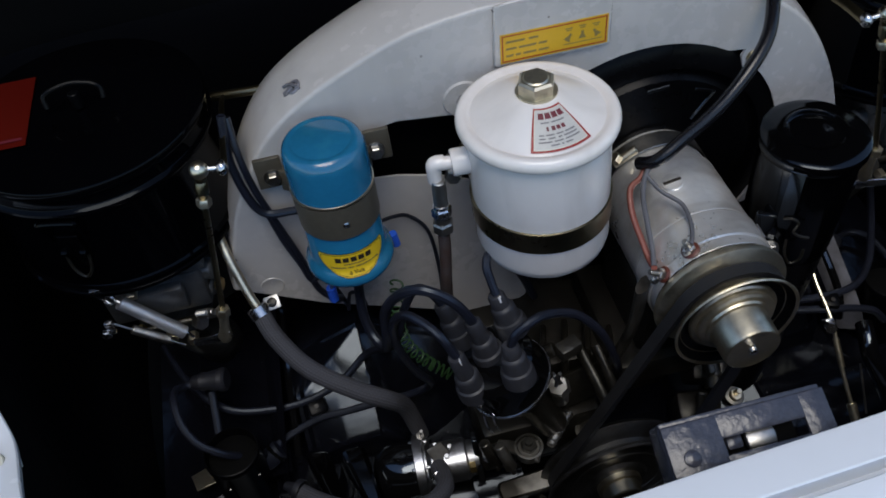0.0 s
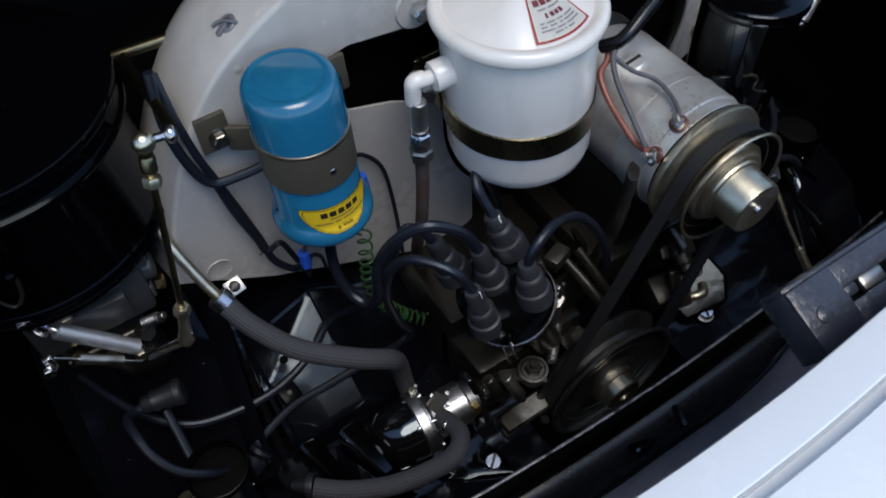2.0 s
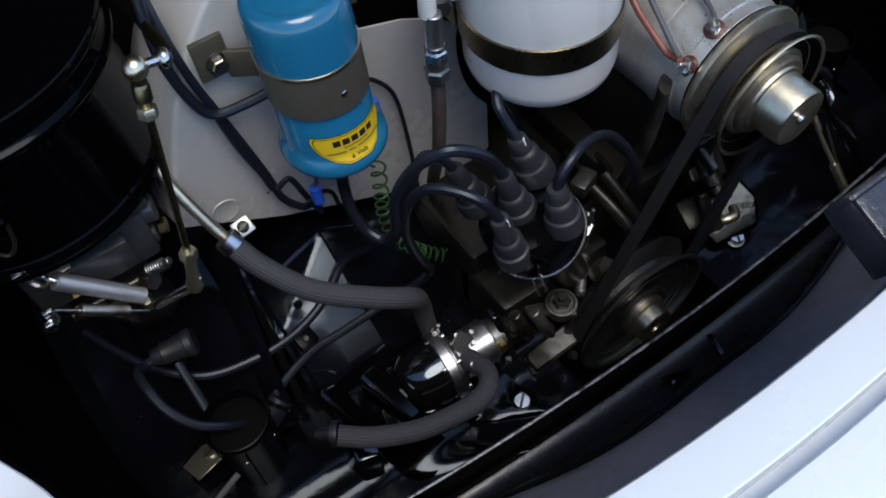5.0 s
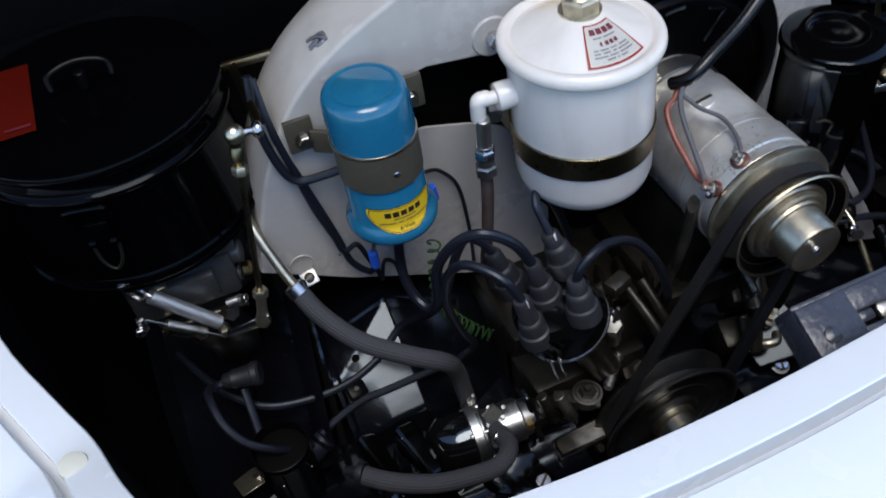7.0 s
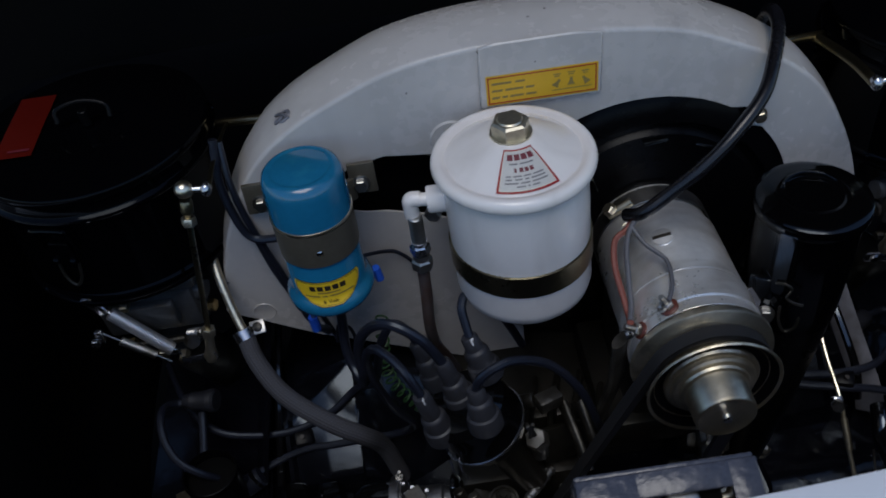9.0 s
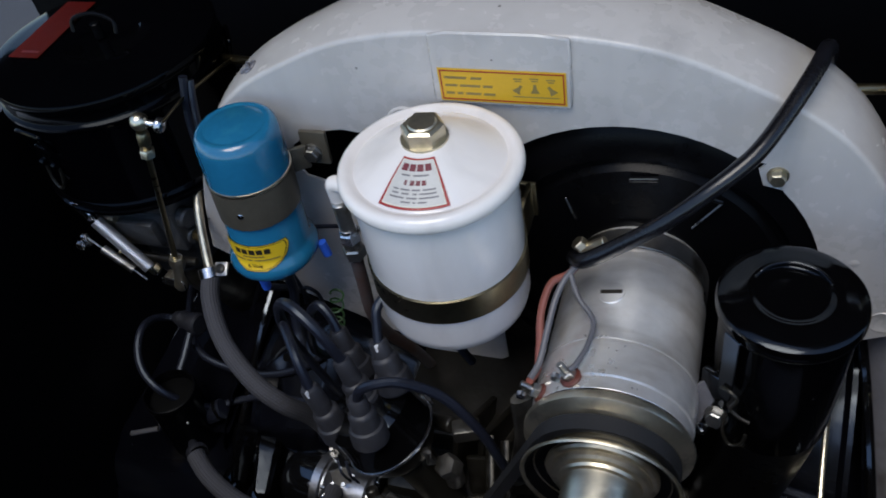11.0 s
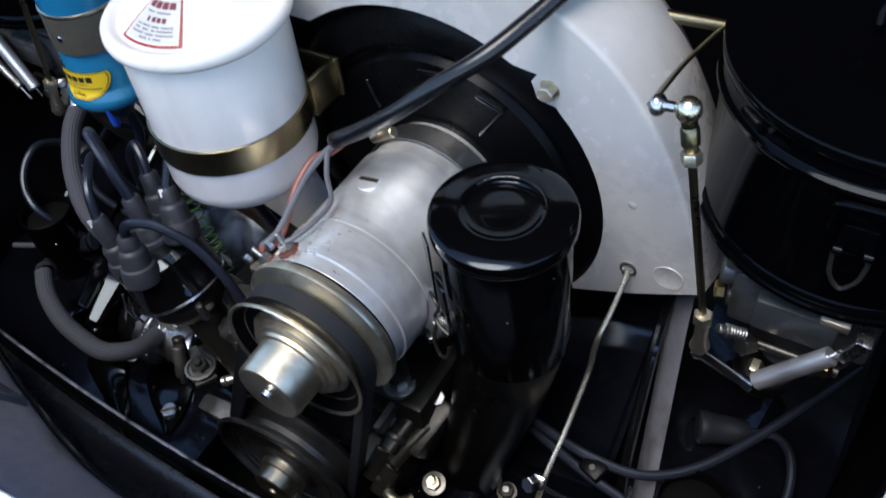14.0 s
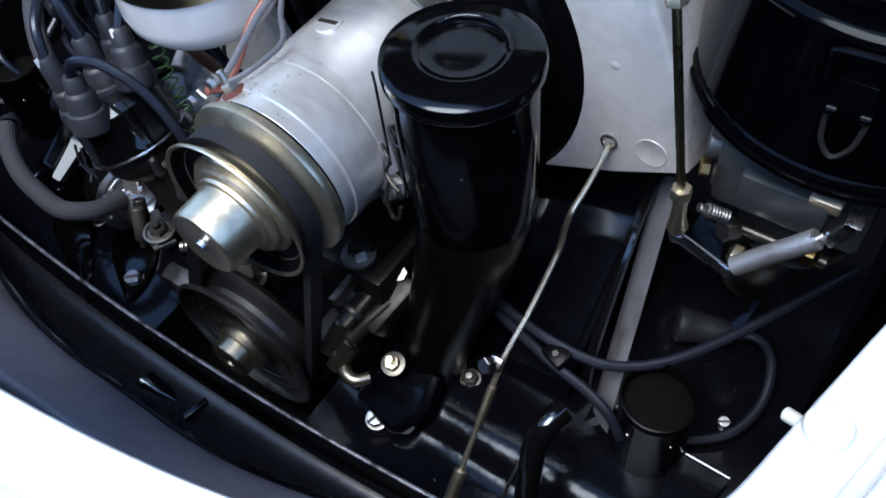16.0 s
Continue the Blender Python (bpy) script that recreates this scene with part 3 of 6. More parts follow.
part("casing", sb, "shroud", shroud, smooth=40)
pad = plate([(-0.042, 0.7805), (0.0495, 0.7805), (0.0515, 0.7825), (0.0515, 0.834), (0.03, 0.8365), (-0.03, 0.8365), (-0.0425, 0.834), (-0.0440, 0.7825)], 0.0035,
            Matrix(((1, 0, 0, 0), (0, 0, -1, 0.2005), (0, 1, 0, 0), (0, 0, 0, 1))), 0.0012)
part("label_pad", pad, "shroud", shroud)
FACE = Matrix(((1, 0, 0, 0), (0, 0, -1, 0.1968), (0, 1, 0, 0), (0, 0, 0, 1)))
sticker = part("sticker", plate([(-0.0385, 0.7835), (0.0485, 0.7835), (0.0485, 0.8095), (-0.0385, 0.8095)], 0.0004, FACE, 0), "amber", shroud, "amber yellow instruction sticker with a red border")
for a, b, c, d in ((-0.0372, 0.7848, 0.0472, 0.7857), (-0.0372, 0.8073, 0.0472, 0.8082), (-0.0372, 0.7857, -0.0363, 0.8073), (0.0463, 0.7857, 0.0472, 0.8073)):
    part("border", plate([(a, b), (c, b), (c, d), (a, d)], 0.0006, FACE, 0), "red", sticker)
for k, words in enumerate((((0, 0.0155), (0.0185, 0.026)), ((0, 0.0085), (0.0105, 0.0245), (0.0265, 0.033)), ((0, 0.006), (0.008, 0.012), (0.014, 0.0245), (0.0265, 0.0345)))):
    z = 0.8015 - 0.0062 * k
    for a, b in words:
        part("print_line", plate([(-0.0345 + a, z), (-0.0345 + b, z), (-0.0340 + b, z + 0.0018), (-0.0340 + a, z + 0.0018)], 0.0006, FACE, 0), "inkfaint", sticker)
for cx, cz, tilt in ((0.0165, 0.7955, -35), (0.0275, 0.7960, 0), (0.0385, 0.7955, 35)):
    for dx, dz, w, h in ((0, 0.0075, 0.0058, 0.0009), (0, 0.0058, 0.0042, 0.0008)):
        part("print_line", plate([(cx + dx - w / 2, cz + dz), (cx + dx + w / 2, cz + dz), (cx + dx + w / 2, cz + dz + h), (cx + dx - w / 2, cz + dz + h)], 0.0006, FACE, 0), "inkfaint", sticker)
    turn = Matrix.Translation((cx, cz, 0)) @ Matrix.Rotation(radians(tilt), 4, "Z")
    part("diagram", plate([(-0.0030, -0.0034), (0.0030, -0.0034), (0.0012, 0.0004), (0.0010, 0.0034), (-0.0010, 0.0034), (-0.0012, 0.0004)], 0.0006, FACE @ turn, 0), "inkfaint", sticker)
part("diagram", plate([(0.0125, 0.7892), (0.0435, 0.7892), (0.0435, 0.7899), (0.0125, 0.7899)], 0.0006, FACE, 0), "inkfaint", sticker)
for x, z in ((-0.205, 0.765), (0.243, 0.66)):
    part("dimple", lathe([(0.0035, 0), (0.0022, 0.0004), (0, 0.0006)], (x, 0.2, z), BACK, 12), "shroud", shroud)
for x, z in ((-0.263, 0.590), (0.273, 0.602)):
    part("plug_disc", lathe([(0.011, 0), (0.0105, 0.0008), (0.0095, 0.0004), (0, 0.0004)], (x, 0.2, z), BACK, 24), "shroud", shroud)
part("boss", lathe([(0.017, 0), (0.016, 0.002), (0.0, 0.002)], (-0.070, 0.2, 0.756), BACK, 24), "shroud", shroud)
part("boss_bolt", hexhead((-0.070, 0.198, 0.756), BACK, 0.011, 0.010), "zinc", shroud)
part("corner_bolt", join(lathe([(0.0070, 0), (0.0070, 0.001), (0, 0.001)], (0.184, 0.2, 0.735), BACK, 20), hexhead((0.184, 0.199, 0.735), BACK, 0.0095, 0.006, 12)), "cad", shroud, "yellow-plated shroud bolt")
part("hole_rim", lathe([(0.0058, 0), (0.0062, 0.0016), (0.0046, 0.0016), (0.0042, 0)], (0.2445, 0.2, 0.598), BACK, 20, True), "steel", shroud)
part("end_clip", join(lathe([(0.0062, 0), (0.0066, 0.001), (0.0056, 0.002), (0.0036, 0.002), (0.0030, 0.0004), (0, 0.0004)], (-0.1985, 0.219, 0.7865), (-0.53, -0.13, 0.84), 20), box((0.010, 0.004, 0.0025), pose(-0.2035, 0.2185, 0.785, 0, -32, 10), 0.0008)), "bare", shroud)
part("clip_wire", tube([(-0.207, 0.226, 0.784), (-0.203, 0.223, 0.7875), (-0.1985, 0.217, 0.790), (-0.1945, 0.212, 0.790)], 0.0012, 6), "bare", shroud)

# fan housing: black ring and plate behind the opening
fan = thing("fan_housing", (FAN[0], 0.24, FAN[1] - 0.13), "glossy black pressed fan housing plate inside the shroud opening", "fan housing")
# backplate coloured near black to hold down its sky reflection
part("backplate", lathe([(0.16, 0.003), (0.137, 0.003), (0.130, 0.009), (0.112, 0.011), (0.108, 0.006), (0.104, 0.006), (0.100, 0.011), (0.06, 0.013), (0.0, 0.013)], (FAN[0], 0.212, FAN[1]), BACK, 72), "lowsheen", fan)
# dark sheet, its colour standing for the shade inside the opening
part("side_shade_sheet", box((0.26, 0.004, 0.14), (-0.063, 0.232, 0.695), 0), "dark", fan)
for line in (((0.1326, 0.7156), (0.1518, 0.7087), (0.1334, 0.6825)), ((0.043, 0.7015), (0.0502, 0.68)), ((0.0888, 0.7229), (0.1086, 0.7247))):
    for (x0, z0), (x1, z1) in zip(line, line[1:]):
        part("slot_edge", rod((x0, 0.1975, z0), (x1, 0.1975, z1), 0.0016, 8), "gloss", fan, "pressed slot edge")

# ---- generator, pulleys and belt ----
GX, GZ = FAN
gen = thing("generator", (GX, 0.12, GZ - 0.055), "bare metal cylindrical generator, worn and oil-stained", "generator")
GR = 0.0525
part("body", lathe([(0, 0.206), (0.044, 0.206), (0.049, 0.201), (0.050, 0.165), (GR, 0.163), (GR, 0.092), (GR - 0.0008, 0.0915), (GR - 0.0008, 0.0905), (GR, 0.090), (GR, 0.052), (GR - 0.0015, 0.050), (0, 0.050)],
               (GX, 0, GZ), (0, 1, 0), 64), "alu", gen)
part("cover_band", lathe([(GR + 0.0012, 0), (GR + 0.0012, 0.026), (GR, 0.027), (GR, -0.001)], (GX, 0.062, GZ), (0, 1, 0), 64, True), "alu", gen, "worn metal cover band")
part("end_ring", lathe([(GR - 0.001, 0.0), (GR + 0.0006, 0.0005), (GR + 0.0006, 0.0035), (GR - 0.001, 0.004)], (GX, 0.0475, GZ), (0, 1, 0), 64, True), "lowsheen", gen, "black gap ring behind the pulley")
pul = part("pulley", lathe([(0.0, 0.052), (0.050, 0.051), (0.0545, 0.049), (0.0560, 0.046), (0.0555, 0.0425), (0.0535, 0.041), (0.038, 0.034), (0.038, 0.026), (0.0490, 0.0175), (0.0511, 0.0158), (0.0516, 0.0145), (0.0508, 0.0134), (0.0488, 0.0150)],
           (GX, 0, GZ), (0, 1, 0), 72), "cad", gen, "yellow-plated split belt pulley")
part("dish", lathe([(0.0490, 0.0149), (0.0475, 0.0168), (0.0440, 0.0215), (0.0385, 0.0240), (0.0345, 0.0245), (0.0, 0.0245)], (GX, 0, GZ), (0, 1, 0), 72), "lowsheen", pul, "black inner face of the front pulley half")
part("hub", lathe([(0.0362, 0.0246), (0.0366, 0.0215), (0.0352, 0.0198), (0.0326, 0.0192), (0.0322, 0.0165), (0.0306, 0.0150), (0.0270, 0.0145), (0.0262, 0.0125), (0.0240, 0.0115), (0.0236, 0.0095), (0.0230, -0.0095), (0.0222, -0.0118), (0.0212, -0.0125), (0.020, -0.0118), (0.010, -0.0112), (0.009, -0.0112), (0, -0.0112)], (GX, 0, GZ), (0, 1, 0), 56), "cad", gen)
part("shaft_end", lathe([(0.004, 0), (0.0035, 0.003), (0, 0.0035)], (GX, -0.0115, GZ), BACK, 16), "zinc", gen)
for at, r in (((0.072, 0.060, 0.6745), 0.0075), ((0.0475, 0.058, 0.657), 0.0068)):
    way = Vector((at[0] - GX, 0, at[2] - GZ)).normalized()
    base = Vector((GX, at[1], GZ)) + way * (GR - 0.001)
    term = part("terminal", lathe([(r, 0), (r, 0.002), (r * 0.8, 0.003), (0, 0.003)], base, way, 20), "insulator", gen, "brown insulated terminal")
    part("nut", join(hexhead(base + way * 0.003, way, 0.009, 0.005), rod(base + way * 0.003, base + way * 0.016, 0.0024)), "steel", term)
    part("stud_end", lathe([(0.0034, 0), (0.003, 0.003), (0, 0.0036)], base + way * 0.0095 + Vector((-0.004, -0.006, 0.001)), BACK, 12), "zinc", term)
sway = Vector((0.086 - GX, 0, 0.685 - GZ)).normalized()
sat = Vector((GX, 0.130, GZ)) + sway * (GR - 0.0005)
part("pole_screw", lathe([(0.009, 0), (0.009, 0.0015), (0.0075, 0.002), (0, 0.002)], sat, sway, 24), "alu", gen)
# slot shade as a black strip on the pole screw
part("screw_slot", box((0.003, 0.015, 0.0008), axis_m(sat + sway * 0.0021, sway), 0), "ink", gen)
part("clamp_screw", join(rod((0.055, 0.178, 0.667), (0.075, 0.178, 0.680), 0.004), hexhead((0.058, 0.178, 0.672), (-0.6, 0, 0.7), 0.01, 0.006)), "cad", gen)
part("strap", lathe([(0.0512, 0), (0.0522, 0.0005), (0.0522, 0.0175), (0.0512, 0.018)], (GX, 0.176, GZ), (0, 1, 0), 64, True), "steel", gen)

crank = thing("crank_pulley", (0.017, 0.03, 0.325), "dark steel crankshaft belt pulley with a bright hub", "pulley")
CX, CZ = 0.017, 0.398
part("disc", lathe([(0, 0.048), (0.066, 0.046), (0.0705, 0.043), (0.072, 0.040), (0.070, 0.038), (0.056, 0.032), (0.056, 0.027), (0.070, 0.0195), (0.0720, 0.0175), (0.0722, 0.0160), (0.0705, 0.0145),
            (0.0685, 0.0148), (0.0675, 0.0170), (0.0640, 0.0200), (0.0600, 0.0205), (0.0592, 0.0195), (0.0570, 0.0195), (0.0562, 0.0207), (0.046, 0.0212), (0.0452, 0.0202), (0.0442, 0.0212), (0.036, 0.0216), (0.031, 0.0205), (0.028, 0.0170), (0.025, 0.0165), (0, 0.0165)],
            (CX, 0, CZ), (0, 1, 0), 96), "pulley", crank)
part("rim", lathe([(0.0712, 0.0185), (0.0726, 0.0172), (0.0728, 0.0158), (0.0712, 0.0142), (0.0696, 0.0144), (0.0690, 0.0155)], (CX, 0, CZ), (0, 1, 0), 96, True), "pulley", crank, "worn pulley rim")
part("hub", lathe([(0.0225, 0.020), (0.0225, 0.011), (0.019, 0.010), (0.0185, -0.001), (0.017, -0.0025), (0.006, -0.0025), (0.005, 0.0), (0, 0.0)], (CX, 0, CZ), (0, 1, 0), 40), "cad", crank, "bright machined hub")

# the belt: two straight runs and two arcs round both pulleys
def belt_line(rg, rc):
    a, b = Vector((GX, GZ)), Vector((CX, CZ))
    d = b - a
    base = math.atan2(d.y, d.x)
    off = math.acos((rg - rc) / d.length)
    pts = []
    g0, g1 = base + off, base - off + 2 * math.pi
    for k in range(25):
        t = g0 + (g1 - g0) * k / 24
        pts.append((a.x + rg * math.cos(t), a.y + rg * math.sin(t)))
    c0, c1 = base - off, base + off
    for k in range(25):
        t = c0 + (c1 - c0) * k / 24
        pts.append((b.x + rc * math.cos(t), b.y + rc * math.sin(t)))
    return pts


bi, bo, bx = belt_line(0.0395, 0.0575), belt_line(0.0476, 0.0656), belt_line(0.0486, 0.0666)
belt = thing("fan_belt", (CX, 0.03, CZ - 0.07), "black rubber V-belt running over both pulleys", "belt")
part("vee_body", loft([[(x, y, z) for x, z in ln] for ln, y in ((bi, 0.0275), (bo, 0.0245), (bo, 0.0350), (bi, 0.0320), (bi, 0.0275))], True), "rubber", belt)
part("outer_band", loft([[(x, y, z) for x, z in ln] for ln, y in ((bo, 0.0242), (bx, 0.0241), (bx, 0.0354), (bo, 0.0352), (bo, 0.0242))], True), "beltcloth", belt, "dusty woven outer band")

# ---- oil filter canister ----
FX, FY = -0.0258, 0.1287
can = thing("oil_filter", (FX, FY, 0.652), "white enamelled bypass oil filter canister with a hexagon-bolted lid", "oil filter")
part("body", lathe([(0, 0.6485), (0.030, 0.6485), (0.046, 0.652), (0.0525, 0.660), (0.0546, 0.668), (0.0549, 0.774), (0.050, 0.776), (0, 0.776)], (FX, FY, 0), UP, 64), "white", can)
lid = part("lid", lathe([(0.0537, 0.7640), (0.0582, 0.7650), (0.0604, 0.7672), (0.0612, 0.7700), (0.0606, 0.7735), (0.0588, 0.7758), (0.0562, 0.7766), (0.0535, 0.7760), (0.0515, 0.7744), (0.0500, 0.7742), (0.0485, 0.7750), (0.030, 0.7855), (0.018, 0.7910), (0.014, 0.7920), (0, 0.7920)],
           (FX, FY, 0.008), UP, 72), "white", can)
part("gasket", lathe([(0.0542, 0.7625), (0.0556, 0.7630), (0.0556, 0.7645), (0.0540, 0.7647)], (FX, FY, 0.008), UP, 64, True), "rubber", can)
part("lid_bolt", join(lathe([(0.0155, 0), (0.0155, 0.0015), (0, 0.0015)], (FX, FY, 0.7995), UP, 32), hexhead((FX, FY, 0.8005), UP, 0.0245, 0.0105, 8), lathe([(0.0095, 0), (0.0085, 0.001), (0, 0.0012)], (FX, FY, 0.8110), UP, 24)), "cad", can, "dull steel hexagon lid bolt")


def lid_at(a, r, lift=0.0005):
    """A point on the lid's cone, a degrees round from straight back."""
    h = 0.7825 + (0.050 - r) / 0.020 * 0.011 if r > 0.030 else 0.7935 + (0.030 - r) / 0.012 * 0.0055
    return Vector((FX + r * math.sin(radians(a)), FY - r * math.cos(radians(a)), h + lift))


TA = 5


def wedge(a0, a1, r0, r1, lift, na=8):
    """A piece of the wedge label: its sides run nearly straight, wider in angle near the bolt."""
    rows = []
    for j in range(5):
        r = r0 + (r1 - r0) * j / 4
        k = 1.06 - 0.06 * (r - 0.0195) / 0.029
        rows.append([lid_at(TA + (a0 + (a1 - a0) * i / na) * k, r, lift) for i in range(na + 1)])
    return loft(rows)


tag = part("label", wedge(-28, 28, 0.0193, 0.0487, 0.0005), "red", can, "grey wedge-shaped paper label with a red border")
part("label_edge", wedge(-25.6, 25.6, 0.0206, 0.0474, 0.0007), "buffer", tag)
part("label_field", wedge(-24.6, 24.6, 0.0212, 0.0468, 0.0009), "paper", tag)
for k in range(4):
    part("brand_mark", wedge(-20 + 10.4 * k, -11.5 + 10.4 * k, 0.0233, 0.0276, 0.0012, 3), "maroon", tag)
for k, wide in enumerate((3, 5, 5, 5)):
    part("number_mark", wedge(-11 + 6 * k, -11 + 6 * k + wide * 0.9, 0.0328, 0.0356, 0.0012, 2), "maroon", tag)
for r, words in ((0.0296, ((-17, -6), (-3, 15))), (0.0376, ((-20, -15), (-13, -4), (-2, 6), (8, 20))), (0.0398, ((-20, -14), (-11, -4), (-1, 3), (5, 20))), (0.0421, ((-21, -8), (-6, 3), (5, 21))), (0.0444, ((-10, -2), (0, 2), (4, 11)))):
    for a, b in words:
        part("print_line", wedge(a, b, r, r + 0.0010, 0.0012, 4), "greyprint", tag)
part("strap", lathe([(0.0546, 0.6905), (0.0562, 0.6910), (0.0562, 0.7105), (0.0546, 0.7110)], (FX, FY, 0), UP, 72, True), "olive", can, "dark brassy metal strap")
part("port", lathe([(0.0105, -0.004), (0.0105, 0.011), (0.0095, 0.0125), (0, 0.0125)], (-0.081, 0.134, 0.747), (-1, 0.05, 0), 24), "white", can)
part("elbow", join(rod((-0.090, 0.135, 0.747), (-0.101, 0.136, 0.747), 0.0052), tube([(-0.0985, 0.136, 0.7475), (-0.1060, 0.137, 0.7470), (-0.1070, 0.138, 0.739), (-0.107, 0.139, 0.730)], 0.0060, 16)), "white", can, "white painted pipe elbow")
part("plug_bolt", join(hexhead((-0.0905, 0.150, 0.722), (-0.3, -1, 0), 0.012, 0.006), rod((-0.0905, 0.15, 0.722), (-0.088, 0.17, 0.722), 0.005)), "steel", can)
part("bracket", join(box((0.10, 0.004, 0.03), (FX, 0.192, 0.70), 0.001), box((0.004, 0.03, 0.03), (FX - 0.045, 0.178, 0.70), 0.001), box((0.004, 0.03, 0.03), (FX + 0.045, 0.178, 0.70), 0.001)), "olive", can)
part("drain", rod((FX, FY, 0.653), (FX, FY, 0.640), 0.010), "steel", can)
lean(can, -0.0225, 0.0460)

pipe = thing("oil_pipe", (-0.109, 0.139, 0.48), "brown sleeved oil pipe with bright union nuts", "pipe")
part("sleeve", tube([(-0.1075, 0.1392, 0.676), (-0.108, 0.139, 0.65), (-0.110, 0.141, 0.605), (-0.108, 0.154, 0.562), (-0.100, 0.172, 0.52), (-0.090, 0.185, 0.475)], 0.0052, 12), "copperpipe", pipe)
part("neck", rod((-0.107, 0.139, 0.732), (-0.107, 0.1395, 0.694), 0.0058), "steel", pipe)
part("union_nut", join(hexhead((-0.107, 0.1395, 0.694), UP, 0.0145, 0.009), lathe([(0.0066, 0), (0.0066, 0.003), (0, 0.003)], (-0.107, 0.1395, 0.703), UP, 20)), "zinc", pipe)
part("hose_nut", join(hexhead((-0.1072, 0.1393, 0.677), UP, 0.0155, 0.010, 15), lathe([(0.0068, 0), (0.0068, 0.005), (0, 0.005)], (-0.1072, 0.1393, 0.6875), UP, 20)), "steel", pipe)

# ---- ignition coil ----
coil = thing("ignition_coil", (-0.1853, 0.1493, 0.656), "blue painted cylindrical ignition coil with a yellow label", "ignition coil")
CO = Vector((-0.1853, 0.1493, 0))
part("body", lathe([(0, 0.7788), (0.0205, 0.7790), (0.0222, 0.7782), (0.0232, 0.7782), (0.0245, 0.7788), (0.0270, 0.7784), (0.0298, 0.7762), (0.0315, 0.7715), (0.0320, 0.766), (0.0320, 0.741), (0.0300, 0.740), (0.0300, 0.705), (0.0310, 0.703), (0.0312, 0.676),
          (0.0330, 0.6725), (0.0355, 0.6695), (0.0365, 0.6660), (0.0363, 0.6630), (0.0345, 0.6600), (0.028, 0.6585), (0, 0.6585)], CO, UP, 64), "blue", coil)
part("ring", lathe([(0.0312, 0.7382), (0.0328, 0.7388), (0.0328, 0.7406), (0.0312, 0.7410)], CO, UP, 64, True), "cad", coil)
clamp = part("clamp_band", lathe([(0.0308, 0.7080), (0.0322, 0.7085), (0.0324, 0.7376), (0.0308, 0.7380)], CO, UP, 64, True), "coilband", coil, "dark olive clamp band")
part("band_dimple", lathe([(0.003, 0), (0.002, 0.0008), (0, 0.001)], CO + Vector((0.003, -0.0318, 0.7215)), BACK, 12), "zinc", clamp)
for x, y, z, s in ((-0.229, 0.190, 0.727, -1), (-0.148, 0.182, 0.738, 1)):
    part("clamp_ear", join(box((0.022, 0.004, 0.028), (x + s * 0.004, y, z), 0.001), box((0.026, 0.004, 0.02), pose(x - s * 0.014, y - 0.008, z - 0.008, 0, 0, s * 35), 0.001)), "coilband", clamp)
    part("clamp_bolt", join(hexhead((x + s * 0.002, y - 0.002, z - 0.004), BACK, 0.010, 0.006), lathe([(0.0075, 0), (0.0075, 0.001), (0, 0.001)], (x + s * 0.002, y - 0.002, z - 0.004), BACK, 20)), "steel", clamp)


def coil_patch(a0, a1, z0, z1, lift, na=10, round_=0.0):
    rows = []
    for j in range(13):
        t = j / 12
        z = z0 + (z1 - z0) * t
        squeeze = 1.0 if not round_ else (1 - (1 - t) ** 2.4 * round_) ** 0.5 * (1 - 0.05 * max(0.0, t - 0.85) / 0.15)
        mid, half = (a0 + a1) / 2, (a1 - a0) / 2 * squeeze
        zs = [0.6585, 0.6630, 0.6660, 0.6695, 0.6725, 0.676, 0.703]
        rs = [0.028, 0.0363, 0.0365, 0.0355, 0.0330, 0.0312, 0.0310]
        r = float(np.interp(z, zs, rs)) + lift
        rows.append([CO + Vector((r * math.sin(radians(mid + half * (2 * i / na - 1))), -r * math.cos(radians(mid + half * (2 * i / na - 1))), z)) for i in range(na + 1)])
    return loft(rows)


CA = 4
clab = part("label", coil_patch(CA - 54, CA + 54, 0.6705, 0.6935, 0.0008, 20, 0.93), "ink", coil, "yellow half-round label with black print and border")
part("label_edge", coil_patch(CA - 53, CA + 53, 0.6710, 0.6931, 0.0010, 20, 0.93), "yellow", clab)
part("label_line", coil_patch(CA - 50, CA + 50, 0.6716, 0.6925, 0.0012, 20, 0.93), "ink", clab)
part("label_field", coil_patch(CA - 48.5, CA + 48.5, 0.6720, 0.6921, 0.0014, 20, 0.93), "yellow", clab)
for k in range(5):
    part("brand_mark", coil_patch(CA - 27 + 11 * k, CA - 18.5 + 11 * k, 0.6853, 0.6900, 0.0017, 3), "ink", clab)
part("print_line", coil_patch(CA - 16, CA + 16, 0.6826, 0.6837, 0.0017), "inkfaint", clab)
for a, b in ((-36, -14), (-11, -3), (0, 36)):
    part("print_line", coil_patch(CA + a, CA + b, 0.6792, 0.6804, 0.0017, 5), "inkfaint", clab)
wm = text_mesh("6 Volt", 0.0050, Matrix.Translation(CO + Vector((0.0022, -0.0337, 0.6752))) @ pose(0, 0, 0, 80, 0, CA))
part("voltage_print", wm, "ink", clab)
part("neck", lathe([(0.010, 0), (0.012, -0.006), (0.011, -0.016), (0.008, -0.02), (0, -0.02)], CO + Vector((0.004, -0.004, 0.6585)), UP, 24), "rubber", coil)
for dx, dy in ((-0.018, -0.010), (0.020, 0.004)):
    part("terminal", join(rod(CO + Vector((dx, dy, 0.660)), CO + Vector((dx, dy, 0.648)), 0.003), hexhead(CO + Vector((dx, dy, 0.652)), UP, 0.008, 0.004)), "brass", coil)
lean(coil, -0.015, 0.095)

